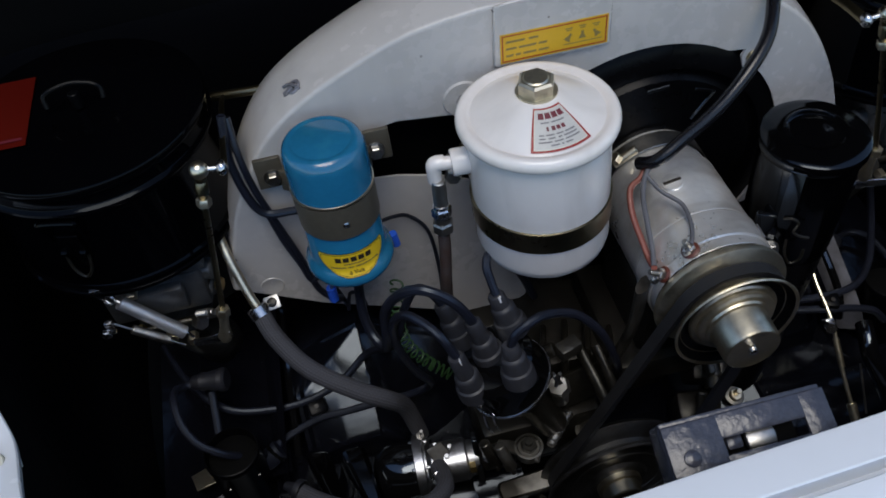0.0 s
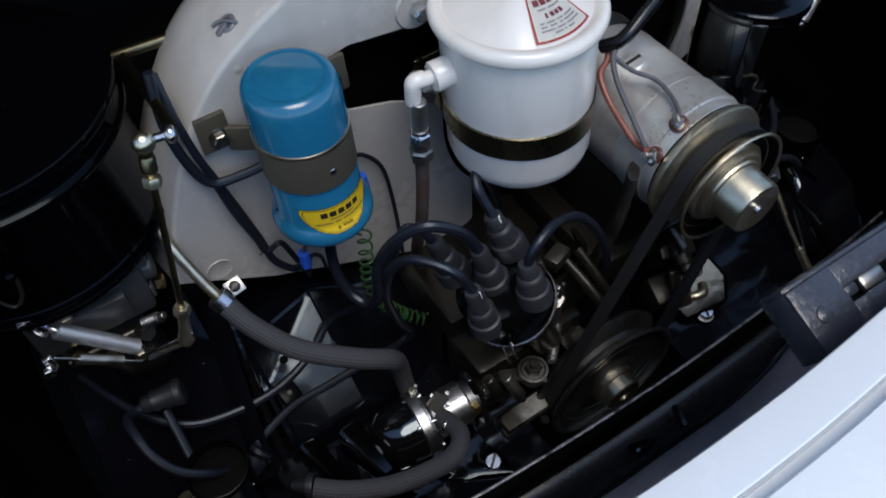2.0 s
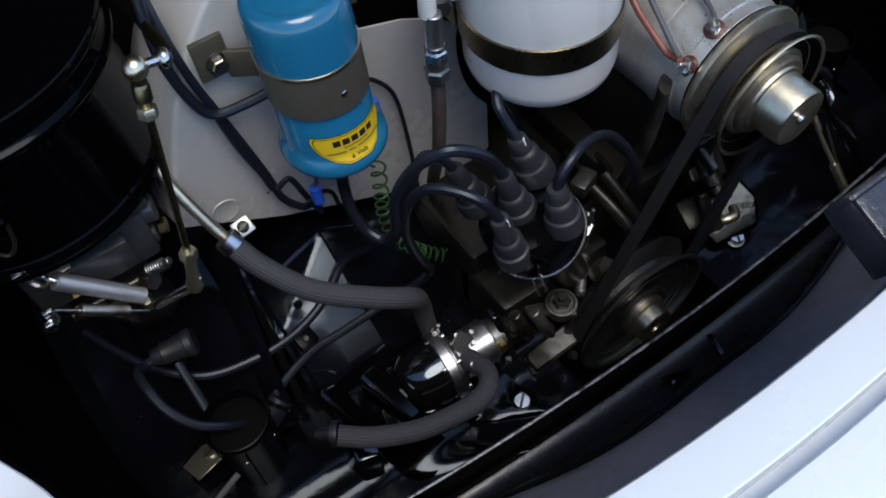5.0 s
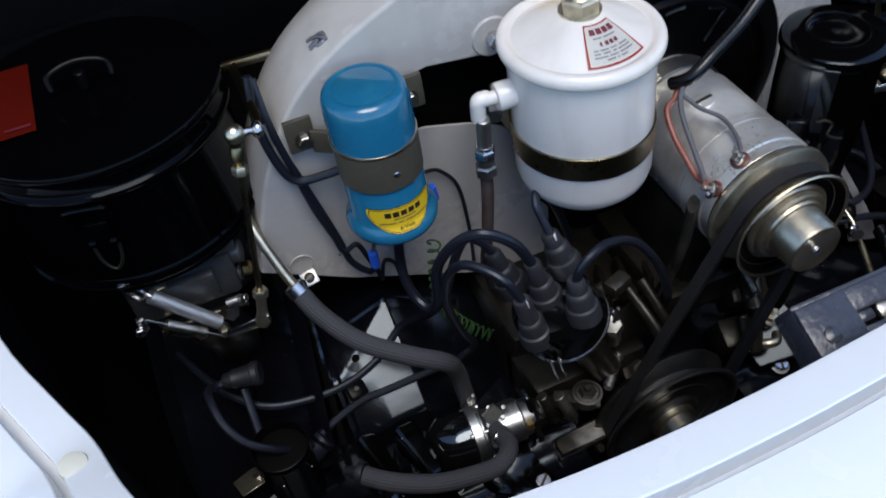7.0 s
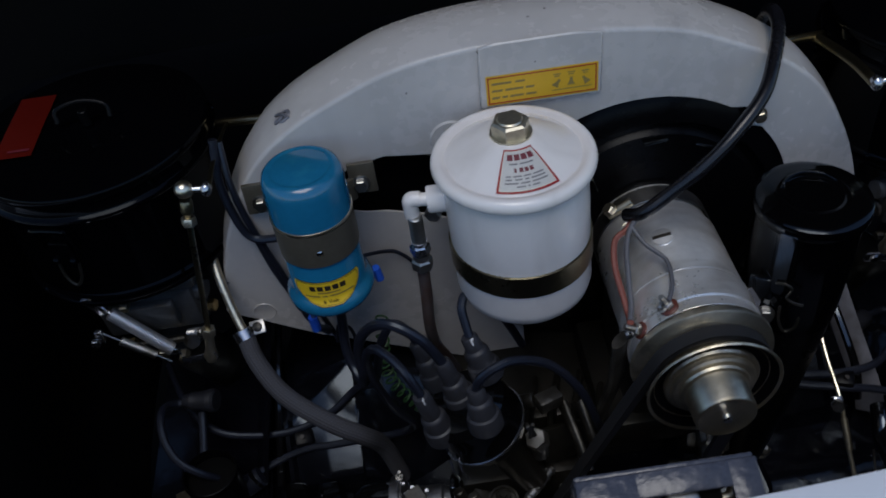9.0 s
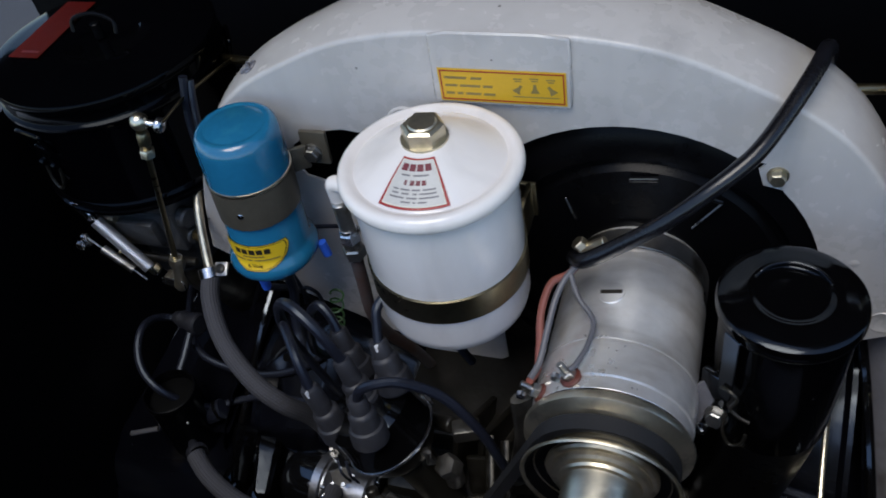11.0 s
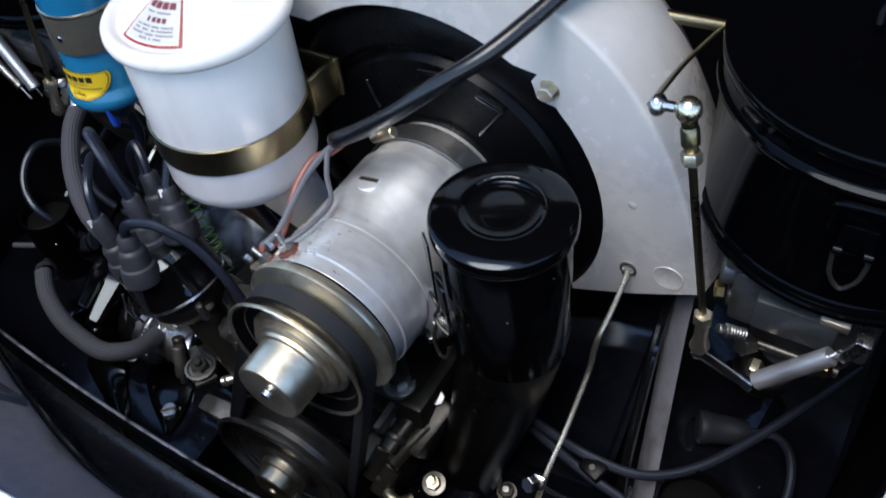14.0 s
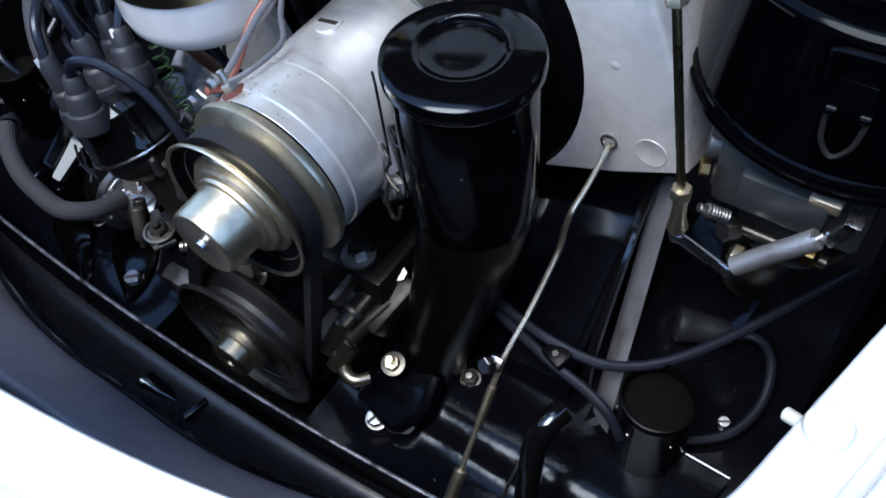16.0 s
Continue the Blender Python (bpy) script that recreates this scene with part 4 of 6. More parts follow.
# ---- distributor with its boots and leads ----
DIST = Vector((-0.092, 0.064, 0.592))
DW = Vector((-0.40, 0.03, 0.915)).normalized()
dist = thing("distributor", DIST - DW * 0.13, "black distributor with a glossy cap and four dusty rubber boots", "distributor")
part("cap", lathe([(0, 0.004), (0.012, 0.003), (0.030, 0.0), (0.0355, -0.006), (0.0360, -0.016), (0.0362, -0.032), (0.0375, -0.034), (0.0375, -0.039), (0.034, -0.041), (0, -0.041)], DIST, DW, 48), "bake", dist, "glossy black distributor cap")
part("housing", lathe([(0.033, -0.041), (0.032, -0.052), (0.026, -0.060), (0.017, -0.068), (0.015, -0.135), (0, -0.135)], DIST, DW, 40), "shadecast", dist)
BOOTS = [((-0.069, 0.079, 0.609), (-0.078, 0.088, 0.638)), ((-0.076, 0.037, 0.599), (-0.080, 0.0425, 0.629)), ((-0.112, 0.048, 0.578), (-0.1225, 0.0495, 0.622)),
         ((-0.092, 0.067, 0.592), (-0.1025, 0.0715, 0.632)), ((-0.110, 0.096, 0.588), (-0.121, 0.104, 0.622))]
for n, (a, b) in enumerate(BOOTS):
    a, b = Vector(a), Vector(b)
    w = (b - a).normalized()
    ln = (b - a).length + 0.010
    a = a - w * 0.006
    bt = part("boot", lathe([(0, -0.002), (0.0130, -0.002), (0.0144, 0.0), (0.0141, 0.010), (0.0130, 0.0135), (0.0112, 0.0145), (0.0108, 0.0160), (0.0106, 0.0255), (0.0094, 0.0282), (0.0078, 0.0292), (0.0073, ln - 0.002), (0.0060, ln), (0, ln)], a, w, 28), "boot", dist, "dusty grey-black rubber boot")
    if n in (0, 2):
        part("mark", box((0.003, 0.0006, 0.006), axis_m(a + w * (ln - 0.002) + Vector((0.002, -0.0065, 0.002)), w), 0), "chalk", bt)
part("capacitor", rod((-0.019, 0.064, 0.470), (-0.047, 0.037, 0.468), 0.0042), "steel", dist, "dull metal condenser")
for k in range(5):
    p = Vector((-0.021, 0.062, 0.470)).lerp(Vector((-0.044, 0.040, 0.468)), k / 4)
    part("winding", lathe([(0.0042, -0.0012), (0.0052, 0), (0.0042, 0.0012)], p, (-0.72, -0.69, -0.05), 16), "steel", dist)
# thin bright ring all round the cap's lower edge
part("cap_rim", lathe([(0.0370, -0.0370), (0.0386, -0.0372), (0.0390, -0.0382), (0.0386, -0.0392), (0.0370, -0.0396)], DIST, DW, 64, True), "zinc", dist, "thin bright ring below the cap")
part("side_clip", join(box((0.006, 0.004, 0.016), axis_m((-0.039, 0.048, 0.560), DW, 20), 0.001), rod((-0.040, 0.046, 0.552), (-0.037, 0.046, 0.570), 0.0018)), "steel", dist)
for dx in (0.0, 0.007):
    part("wire_clip", tube([(-0.1085 + dx, 0.030, 0.562), (-0.1065 + dx, 0.026, 0.548), (-0.1025 + dx, 0.027, 0.535)], 0.0011, 6), "zinc", dist)


def lead(name, pts, r, material, label, category="cable", seg=10):
    ob = mesh_ob(name, tube(pts, r, seg), material)
    return tagged(ob, label, category)


lead("ignition_lead", [(-0.080, 0.0425, 0.630), (-0.0757, 0.0432, 0.643), (-0.064, 0.046, 0.650), (-0.0468, 0.0516, 0.6487), (-0.020, 0.057, 0.631), (0.004, 0.056, 0.595), (0.020, 0.056, 0.545), (0.03, 0.075, 0.50)], 0.0038, "wire", "black ignition lead arching from the distributor cap behind the generator")
lead("ignition_lead", [(-0.1225, 0.0495, 0.624), (-0.131, 0.0582, 0.6413), (-0.1426, 0.0728, 0.6476), (-0.1557, 0.0878, 0.6442), (-0.1649, 0.0988, 0.6214), (-0.1647, 0.1083, 0.5779), (-0.153, 0.1132, 0.5273), (-0.1400, 0.1213, 0.4894), (-0.1560, 0.1323, 0.463), (-0.1925, 0.1361, 0.4555), (-0.2266, 0.1370, 0.4525), (-0.2548, 0.1375, 0.4510), (-0.29, 0.129, 0.4450), (-0.312, 0.113, 0.446)], 0.0038, "wire", "black ignition lead from the distributor cap across the cylinder tin")
lead("coil_lead", [(-0.1025, 0.0715, 0.634), (-0.1159, 0.075, 0.6607), (-0.1373, 0.084, 0.6735), (-0.1557, 0.0947, 0.6618), (-0.1692, 0.1035, 0.6333), (-0.1720, 0.1074, 0.5935), (-0.1751, 0.1173, 0.5677), (-0.1830, 0.1320, 0.5700), (-0.1875, 0.1429, 0.5869), (-0.1863, 0.1520, 0.6088), (-0.184, 0.149, 0.640)], 0.0044, "wire", "thick black coil lead looped from coil to distributor cap")
lead("ignition_lead", [(-0.078, 0.088, 0.640), (-0.0802, 0.0965, 0.650), (-0.081, 0.106, 0.660), (-0.073, 0.117, 0.660), (-0.05, 0.13, 0.62), (-0.03, 0.14, 0.56)], 0.0038, "wire", "black ignition lead rising behind the oil filter")
lead("ignition_lead", [(-0.121, 0.104, 0.624), (-0.1290, 0.1105, 0.636), (-0.1400, 0.1150, 0.6400), (-0.1523, 0.1135, 0.6200), (-0.1625, 0.1191, 0.5754), (-0.1715, 0.1407, 0.5341), (-0.1829, 0.1638, 0.5045), (-0.1971, 0.1721, 0.4890), (-0.2241, 0.161, 0.4725), (-0.2621, 0.1521, 0.4650), (-0.3032, 0.1535, 0.4640), (-0.339, 0.162, 0.468), (-0.367, 0.188, 0.472), (-0.385, 0.220, 0.472), (-0.402, 0.259, 0.47)], 0.0038, "wire", "black ignition lead lying loosely over the black engine tin")
lead("ignition_lead", [(-0.360, 0.177, 0.503), (-0.3714, 0.1759, 0.5043), (-0.378, 0.1663, 0.5133), (-0.3770, 0.1460, 0.5230), (-0.3725, 0.1240, 0.5160), (-0.361, 0.1075, 0.5043), (-0.3421, 0.0986, 0.4923), (-0.3261, 0.1024, 0.4731), (-0.31, 0.113, 0.45)], 0.0038, "wire", "black looped spark plug lead beside its boot")
lead("ignition_lead", [(-0.350, 0.172, 0.490), (-0.350, 0.150, 0.478), (-0.349, 0.128, 0.468), (-0.34, 0.114, 0.455)], 0.0040, "wire", "black spark plug lead under the plug boot")
plug = thing("spark_plug_boot", (-0.345, 0.174, 0.495), "dusty black rubber spark plug boot", "plug boot", "spark plug boots")
part("boot", lathe([(0, 0), (0.0062, 0), (0.0070, 0.002), (0.0078, 0.008), (0.0092, 0.009), (0.0092, 0.012), (0.0088, 0.014), (0.0100, 0.022), (0.0104, 0.027), (0.0116, 0.028), (0.0116, 0.033), (0.0095, 0.035), (0, 0.035)], (-0.364, 0.178, 0.504), (0.96, -0.22, 0.10), 24), "rubber", plug)
loom = thing("cable_sleeve", (-0.31, 0.112, 0.43), "black sleeve gathering the plug leads on the tin", "cable sleeve")
part("sleeve", tube([(-0.335, 0.112, 0.432), (-0.315, 0.110, 0.442), (-0.297, 0.115, 0.450)], 0.0105, 14, flat=0.7), "wire", loom)
part("band", tube([(-0.303, 0.1125, 0.4475), (-0.300, 0.1140, 0.4490)], 0.0112, 14, flat=0.72), "gloss", loom)
clipl = thing("cable_clip", (-0.254, 0.13, 0.46), "black plastic clip holding two ignition leads", "cable clip", "cable clips")
part("clip", box((0.018, 0.015, 0.010), pose(-0.254, 0.146, 0.4585, 25, 4, 10), 0.002), "lowsheen", clipl)
part("rivet", lathe([(0.0022, 0), (0.0022, 0.0006), (0, 0.0006)], (-0.254, 0.1425, 0.4660), (0, -0.45, 1), 12), "ink", clipl)

# ---- fuel pump with braided hoses ----
PW = Vector((0.13, -0.010, 0.008)).normalized()
PB = Vector((-0.212, 0.073, 0.424))
pump = thing("fuel_pump", (-0.15, 0.068, 0.40), "black and bright metal fuel pump with two hose fittings", "fuel pump")
part("dome", lathe([(0, 0), (0.010, 0.0005), (0.022, 0.005), (0.028, 0.014), (0.030, 0.030), (0.030, 0.044), (0, 0.044)], PB, PW, 40), "gloss", pump)
part("rim", lathe([(0.030, -0.001), (0.0325, 0.0), (0.0328, 0.008), (0.030, 0.009)], PB + PW * 0.042, PW, 40, True), "pumpmetal", pump, "bright clamping ring of the pump")
part("middle", lathe([(0.030, 0.0), (0.0295, 0.004), (0.021, 0.008), (0.019, 0.020), (0, 0.020)], PB + PW * 0.049, PW, 32), "pumpmetal", pump, "dull bright cast pump body")
part("barrel", lathe([(0.019, 0.0), (0.0205, 0.001), (0.0205, 0.022), (0.018, 0.024), (0.0165, 0.034), (0, 0.034)], PB + PW * 0.068, PW, 32), "pumpmetal", pump)
part("flange", plate([(-0.027, -0.009), (-0.020, -0.016), (0.020, -0.016), (0.027, -0.009), (0.027, 0.009), (0.020, 0.016), (-0.020, 0.016), (-0.027, 0.009)], 0.006, axis_m(PB + PW * 0.098, PW, 45), 0.001), "gloss", pump)
part("foot", rod(PB + PW * 0.104, PB + PW * 0.135, 0.016, 20), "shadecast", pump)
for k in range(6):
    a = Matrix.Rotation(radians(60 * k + 15), 3, PW) @ PW.orthogonal().normalized()
    part("screw", join(screwhead(PB + PW * 0.042 + a * 0.0275, -PW, 0.0032, 0.004), rod(PB + PW * 0.049 + a * 0.0275, PB + PW * 0.056 + a * 0.0275, 0.0026)), "pumpmetal", pump)
part("flange_nut", hexhead(PB + PW * 0.096 + Vector((0, -0.016, 0.010)), -PW, 0.010, 0.006), "brass", pump)
part("flange_nut", hexhead(PB + PW * 0.104 + Vector((0, -0.012, 0.016)), PW, 0.010, 0.010), "zinc", pump)
part("fitting", join(rod((-0.160, 0.096, 0.420), (-0.160, 0.101, 0.452), 0.0062), hexhead((-0.160, 0.094, 0.425), (0, 0.15, 1), 0.013, 0.007)), "zinc", pump)
part("fitting", join(rod((-0.150, 0.060, 0.446), (-0.156, 0.040, 0.447), 0.006), hexhead((-0.151, 0.058, 0.446), (-0.2, -1, 0.05), 0.013, 0.006)), "zinc", pump)
part("hose_clip", tube([(-0.148, 0.052, 0.452), (-0.152, 0.047, 0.4575), (-0.158, 0.043, 0.456), (-0.162, 0.044, 0.449)], 0.0016, 8), "zinc", pump)
part("stud", join(rod((-0.163, 0.090, 0.446), (-0.160, 0.084, 0.470), 0.0018), hexhead((-0.162, 0.088, 0.453), (0.1, -0.2, 1), 0.008, 0.004)), "steel", pump)
part("cover_plate", plate([(-0.008, -0.009), (0.010, -0.008), (0.009, 0.009), (-0.007, 0.010)], 0.003, axis_m((-0.149, 0.068, 0.449), (0.1, -0.75, 0.7), 20), 0.0008), "steel", pump)
for k, (a, b, c) in enumerate(((-0.142, 0.060, 0.4545), (-0.150, 0.074, 0.4555), (-0.137, 0.070, 0.4535))):
    part("cover_screw", screwhead((a, b, c), (0, -0.3, 1), 0.0022, 0.002), "pumpmetal", pump)

hose1 = thing("fuel_hose", (-0.22, 0.12, 0.45), "grey braided fuel hose clamped to a metal fuel pipe", "fuel hose", "fuel hoses")
part("braid", tube([(-0.275, 0.161, 0.603), (-0.2657, 0.1365, 0.5935), (-0.2437, 0.1080, 0.5772), (-0.2089, 0.0840, 0.5640), (-0.1830, 0.0780, 0.5455), (-0.1703, 0.0913, 0.5085), (-0.164, 0.0982, 0.4681), (-0.160, 0.100, 0.438)], 0.0082, 20, 6), "hose", hose1)
part("metal_pipe", tube([(-0.290, 0.240, 0.690), (-0.294, 0.218, 0.666), (-0.290, 0.196, 0.644), (-0.281, 0.173, 0.617), (-0.274, 0.160, 0.602)], 0.0042, 12), "cad", hose1, "yellow-plated fuel pipe")
cl = part("clamp", lathe([(0.0092, 0), (0.0100, 0.0005), (0.0100, 0.0095), (0.0092, 0.010)], (-0.277, 0.164, 0.608), (0.37, -0.68, -0.75), 24, True), "zinc", hose1)
part("ear", box((0.0135, 0.0125, 0.003), axis_m((-0.2625, 0.163, 0.6095), (-0.1, -0.55, 0.8), 15), 0.0006), "steel", cl)
part("clamp_screw", join(lathe([(0.0044, 0), (0.0044, 0.002), (0.0034, 0.0026), (0, 0.0026)], (-0.2625, 0.1622, 0.6107), (-0.1, -0.55, 0.8), 16), slotbar((-0.2625, 0.1622, 0.6107), (-0.1, -0.55, 0.8), 0.0044, 0.0026, 30)), "shadecast", cl)
hose2 = thing("fuel_hose", (-0.21, 0.03, 0.42), "grey braided fuel hose curving from the pump to the tin", "fuel hose", "fuel hoses")
part("braid", tube([(-0.152, 0.056, 0.447), (-0.1500, 0.044, 0.452), (-0.1500, 0.030, 0.458), (-0.1585, 0.018, 0.4634), (-0.170, 0.0125, 0.465), (-0.187, 0.0115, 0.468), (-0.2226, 0.0165, 0.4725), (-0.2555, 0.030, 0.478), (-0.278, 0.0465, 0.481)], 0.0083, 20, 6), "hose", hose2)
part("end_ferrule", lathe([(0.0096, 0), (0.0100, 0.001), (0.0100, 0.006), (0.006, 0.007), (0.004, 0.020), (0, 0.020)], (-0.276, 0.0475, 0.4805), (-0.75, 0.62, -0.2), 20), "rubber", hose2)

# ---- oil filler ----
OX, OY = 0.197, 0.114
fil = thing("oil_filler", (OX, OY, 0.42), "glossy black oil filler can with a round pressed cap", "oil filler")
part("can", lathe([(0, 0.708), (0.0395, 0.710), (0.0402, 0.700), (0.0402, 0.668), (0.0394, 0.62), (0.0384, 0.60), (0, 0.60)], (OX, OY, -0.004), UP, 56), "capblack", fil)
part("neck", tube([(OX, OY, 0.62), (OX, OY, 0.60), (OX - 0.004, OY - 0.005, 0.56), (OX - 0.013, OY - 0.013, 0.51), (OX - 0.024, OY - 0.021, 0.46), (OX - 0.034, OY - 0.026, 0.405)], lambda t: 0.0388 - 0.0175 * max(0.0, t - 0.15), 36), "funnel", fil)
part("cap", lathe([(0.0405, 0.7080), (0.0428, 0.7090), (0.0438, 0.7112), (0.0438, 0.7165), (0.0430, 0.7190), (0.0414, 0.7202), (0.036, 0.7212), (0.030, 0.7222), (0.0262, 0.7230), (0.0240, 0.7228), (0.0222, 0.7214), (0.0190, 0.7204), (0.012, 0.7208), (0, 0.7214)], (OX, OY, -0.004), UP, 72), "capblack", fil)
part("cap_ridge", tube([(OX - 0.022, OY + 0.010, 0.7186), (OX - 0.014, OY + 0.019, 0.7200), (OX, OY + 0.0235, 0.7204), (OX + 0.014, OY + 0.019, 0.7200), (OX + 0.022, OY + 0.010, 0.7186)], 0.0020, 12, flat=0.55), "capblack", fil)
part("strap", plate([(-0.006, 0), (0.006, 0), (0.0055, -0.055), (0.004, -0.062), (-0.004, -0.062), (-0.0055, -0.055)], 0.0015, Matrix.Translation((0.166, 0.0805, 0.711)) @ Matrix.Rotation(radians(-43), 4, "Z") @ Matrix.Rotation(radians(90), 4, "X"), 0.0004), "gloss", fil)
part("hook", tube([(0.163, 0.079, 0.662), (0.168, 0.075, 0.664), (0.173, 0.072, 0.660), (0.170, 0.071, 0.652), (0.175, 0.068, 0.648), (0.182, 0.066, 0.646)], 0.0012, 8), "shadecast", fil)
part("bail", tube([(0.168, 0.074, 0.640), (0.167, 0.070, 0.628), (0.172, 0.067, 0.617), (0.179, 0.065, 0.622), (0.181, 0.066, 0.632)], 0.0012, 8), "shadecast", fil)
part("bracket", join(box((0.020, 0.006, 0.045), pose(0.160, 0.094, 0.632, 0, 0, -35), 0.002), box((0.016, 0.020, 0.006), pose(0.155, 0.090, 0.606, 0, 0, -35), 0.002)), "gloss", fil)
part("bracket_bolt", join(hexhead((0.163, 0.084, 0.620), (-0.3, -0.9, 0.3), 0.011, 0.006), lathe([(0.008, 0), (0.008, 0.001), (0, 0.001)], (0.163, 0.085, 0.620), (-0.3, -0.9, 0.3), 20)), "steel", fil)

# ---- battery-side cable over the shroud to the generator ----
lead("generator_cable", [(0.214, 0.300, 0.700), (0.210, 0.285, 0.760), (0.205, 0.255, 0.797), (0.196, 0.218, 0.804), (0.182, 0.187, 0.794), (0.166, 0.161, 0.782), (0.143, 0.143, 0.767), (0.117, 0.133, 0.746), (0.090, 0.130, 0.725), (0.069, 0.128, 0.711), (0.060, 0.140, 0.700)], 0.0055, "sheath", "glossy black sheathed cable hanging over the shroud down to the generator", "cable", 14)
lead("generator_wire", [(0.068, 0.140, 0.702), (0.058, 0.130, 0.694), (0.047, 0.124, 0.689), (0.043, 0.107, 0.678), (0.045, 0.088, 0.664), (0.046, 0.074, 0.657), (0.044, 0.061, 0.662)], 0.0026, "copper", "copper-red insulated wire to the generator terminal")
lead("generator_wire", [(0.074, 0.134, 0.712), (0.060, 0.126, 0.700), (0.053, 0.112, 0.690), (0.050, 0.092, 0.677), (0.048, 0.075, 0.666), (0.044, 0.062, 0.663)], 0.0022, "greyw", "grey wire beside the generator")
lead("generator_wire", [(0.060, 0.126, 0.700), (0.068, 0.112, 0.692), (0.080, 0.098, 0.687), (0.0795, 0.080, 0.685), (0.075, 0.066, 0.683), (0.071, 0.060, 0.682)], 0.0018, "greyw", "thin grey wire lying on the generator to its upper terminal")

# ---- small wiring at the coil ----
lead("blue_wire_plug", [(-0.209, 0.148, 0.628), (-0.2085, 0.148, 0.612)], 0.0042, "bluewire", "small blue cable connector hanging below the coil", "connector")
lead("blue_wire_plug", [(-0.148, 0.160, 0.664), (-0.146, 0.160, 0.650)], 0.0038, "bluewire", "small blue cable connector at the coil terminal", "connector")
lead("coil_wire", [(-0.204, 0.144, 0.652), (-0.206, 0.146, 0.640), (-0.2085, 0.148, 0.628)], 0.0018, "steel", "bare wire end at the coil terminal")
lead("coil_wire", [(-0.255, 0.215, 0.775), (-0.254, 0.203, 0.745), (-0.250, 0.196, 0.715), (-0.243, 0.192, 0.685), (-0.234, 0.191, 0.645), (-0.227, 0.190, 0.612), (-0.222, 0.188, 0.585), (-0.209, 0.186, 0.566), (-0.204, 0.172, 0.585), (-0.2085, 0.150, 0.610)], 0.0030, "wire", "black taped wire down the shroud to the coil")
lead("coil_wire", [(-0.258, 0.212, 0.780), (-0.262, 0.203, 0.742), (-0.256, 0.194, 0.706), (-0.246, 0.190, 0.690), (-0.225, 0.186, 0.690), (-0.21, 0.184, 0.692)], 0.0036, "wire", "black cable running behind the coil")
lead("coil_wire", [(-0.246, 0.192, 0.690), (-0.240, 0.190, 0.655), (-0.231, 0.188, 0.62), (-0.226, 0.187, 0.600), (-0.214, 0.185, 0.605), (-0.207, 0.184, 0.585), (-0.200, 0.182, 0.560)], 0.0024, "wire", "thin black wire against the shroud")
lead("coil_wire", [(-0.160, 0.172, 0.668), (-0.142, 0.188, 0.655), (-0.128, 0.194, 0.645), (-0.113, 0.194, 0.62), (-0.108, 0.190, 0.57), (-0.110, 0.18, 0.52)], 0.0018, "wire", "thin black wire curving over the grey shroud")
lead("coil_wire", [(-0.200, 0.178, 0.558), (-0.195, 0.178, 0.580), (-0.186, 0.180, 0.572), (-0.183, 0.180, 0.555)], 0.0018, "wire", "small loop of black wire below the coil")


def helix(points, r, turns, wire):
    ps = path(points, 60)
    out, n = [], len(ps)
    for i in range(n * 3):
        f_ = i / (n * 3 - 1) * (n - 1)
        k = min(int(f_), n - 2)
        c = ps[k].lerp(ps[k + 1], f_ - k)
        w = (ps[k + 1] - ps[k]).normalized()
        u = w.orthogonal().normalized()
        v = w.cross(u)
        a = 2 * math.pi * turns * i / (n * 3 - 1)
        out.append(c + r * (math.cos(a) * u + math.sin(a) * v))
    return tube(out, wire, 6, raw=True)


gw = mesh_ob("coiled_wire", helix([(-0.152, 0.162, 0.600), (-0.156, 0.156, 0.572), (-0.158, 0.153, 0.548), (-0.154, 0.150, 0.520), (-0.142, 0.146, 0.497), (-0.130, 0.141, 0.484), (-0.118, 0.132, 0.478)], 0.0056, 17, 0.0010), "green")
tagged(gw, "thin green wire wound into a long coil", "wire")

# ---- right-hand leads, rod and breather ----
lead("ignition_lead", [(0.120, 0.128, 0.500), (0.16, 0.124, 0.495), (0.197, 0.119, 0.490), (0.230, 0.112, 0.490), (0.262, 0.108, 0.490), (0.299, 0.113, 0.488), (0.330, 0.137, 0.486), (0.359, 0.179, 0.486), (0.392, 0.236, 0.49), (0.41, 0.27, 0.49)], 0.0038, "wire", "black ignition lead crossing the black engine tin to a plug")
lead("ignition_lead", [(0.150, 0.136, 0.478), (0.191, 0.120, 0.480), (0.230, 0.108, 0.480), (0.266, 0.098, 0.480), (0.29, 0.095, 0.476), (0.312, 0.090, 0.470), (0.325, 0.085, 0.455)], 0.0038, "wire", "black ignition lead clipped beside another")
lead("ignition_lead", [(0.348, 0.211, 0.434), (0.372, 0.218, 0.436), (0.388, 0.203, 0.436), (0.394, 0.172, 0.430), (0.385, 0.143, 0.425), (0.362, 0.124, 0.42), (0.345, 0.116, 0.415)], 0.0038, "wire", "black looped spark plug lead by the cylinder head")
plr = thing("spark_plug_boot", (0.327, 0.203, 0.42), "dusty black rubber spark plug boot", "plug boot", "spark plug boots")
part("boot", lathe([(0, 0), (0.0085, 0), (0.0095, 0.002), (0.0115, 0.014), (0.0125, 0.030), (0.0138, 0.032), (0.0138, 0.038), (0.011, 0.040), (0, 0.040)], (0.352, 0.213, 0.434), (-0.025, -0.010, 0.002), 24), "rubber", plr)
clipr = thing("cable_clip", (0.267, 0.10, 0.47), "black plastic clip holding two ignition leads", "cable clip", "cable clips")
part("clip", box((0.018, 0.015, 0.012), pose(0.266, 0.103, 0.486, 15, 0, -20), 0.002), "lowsheen", clipr)
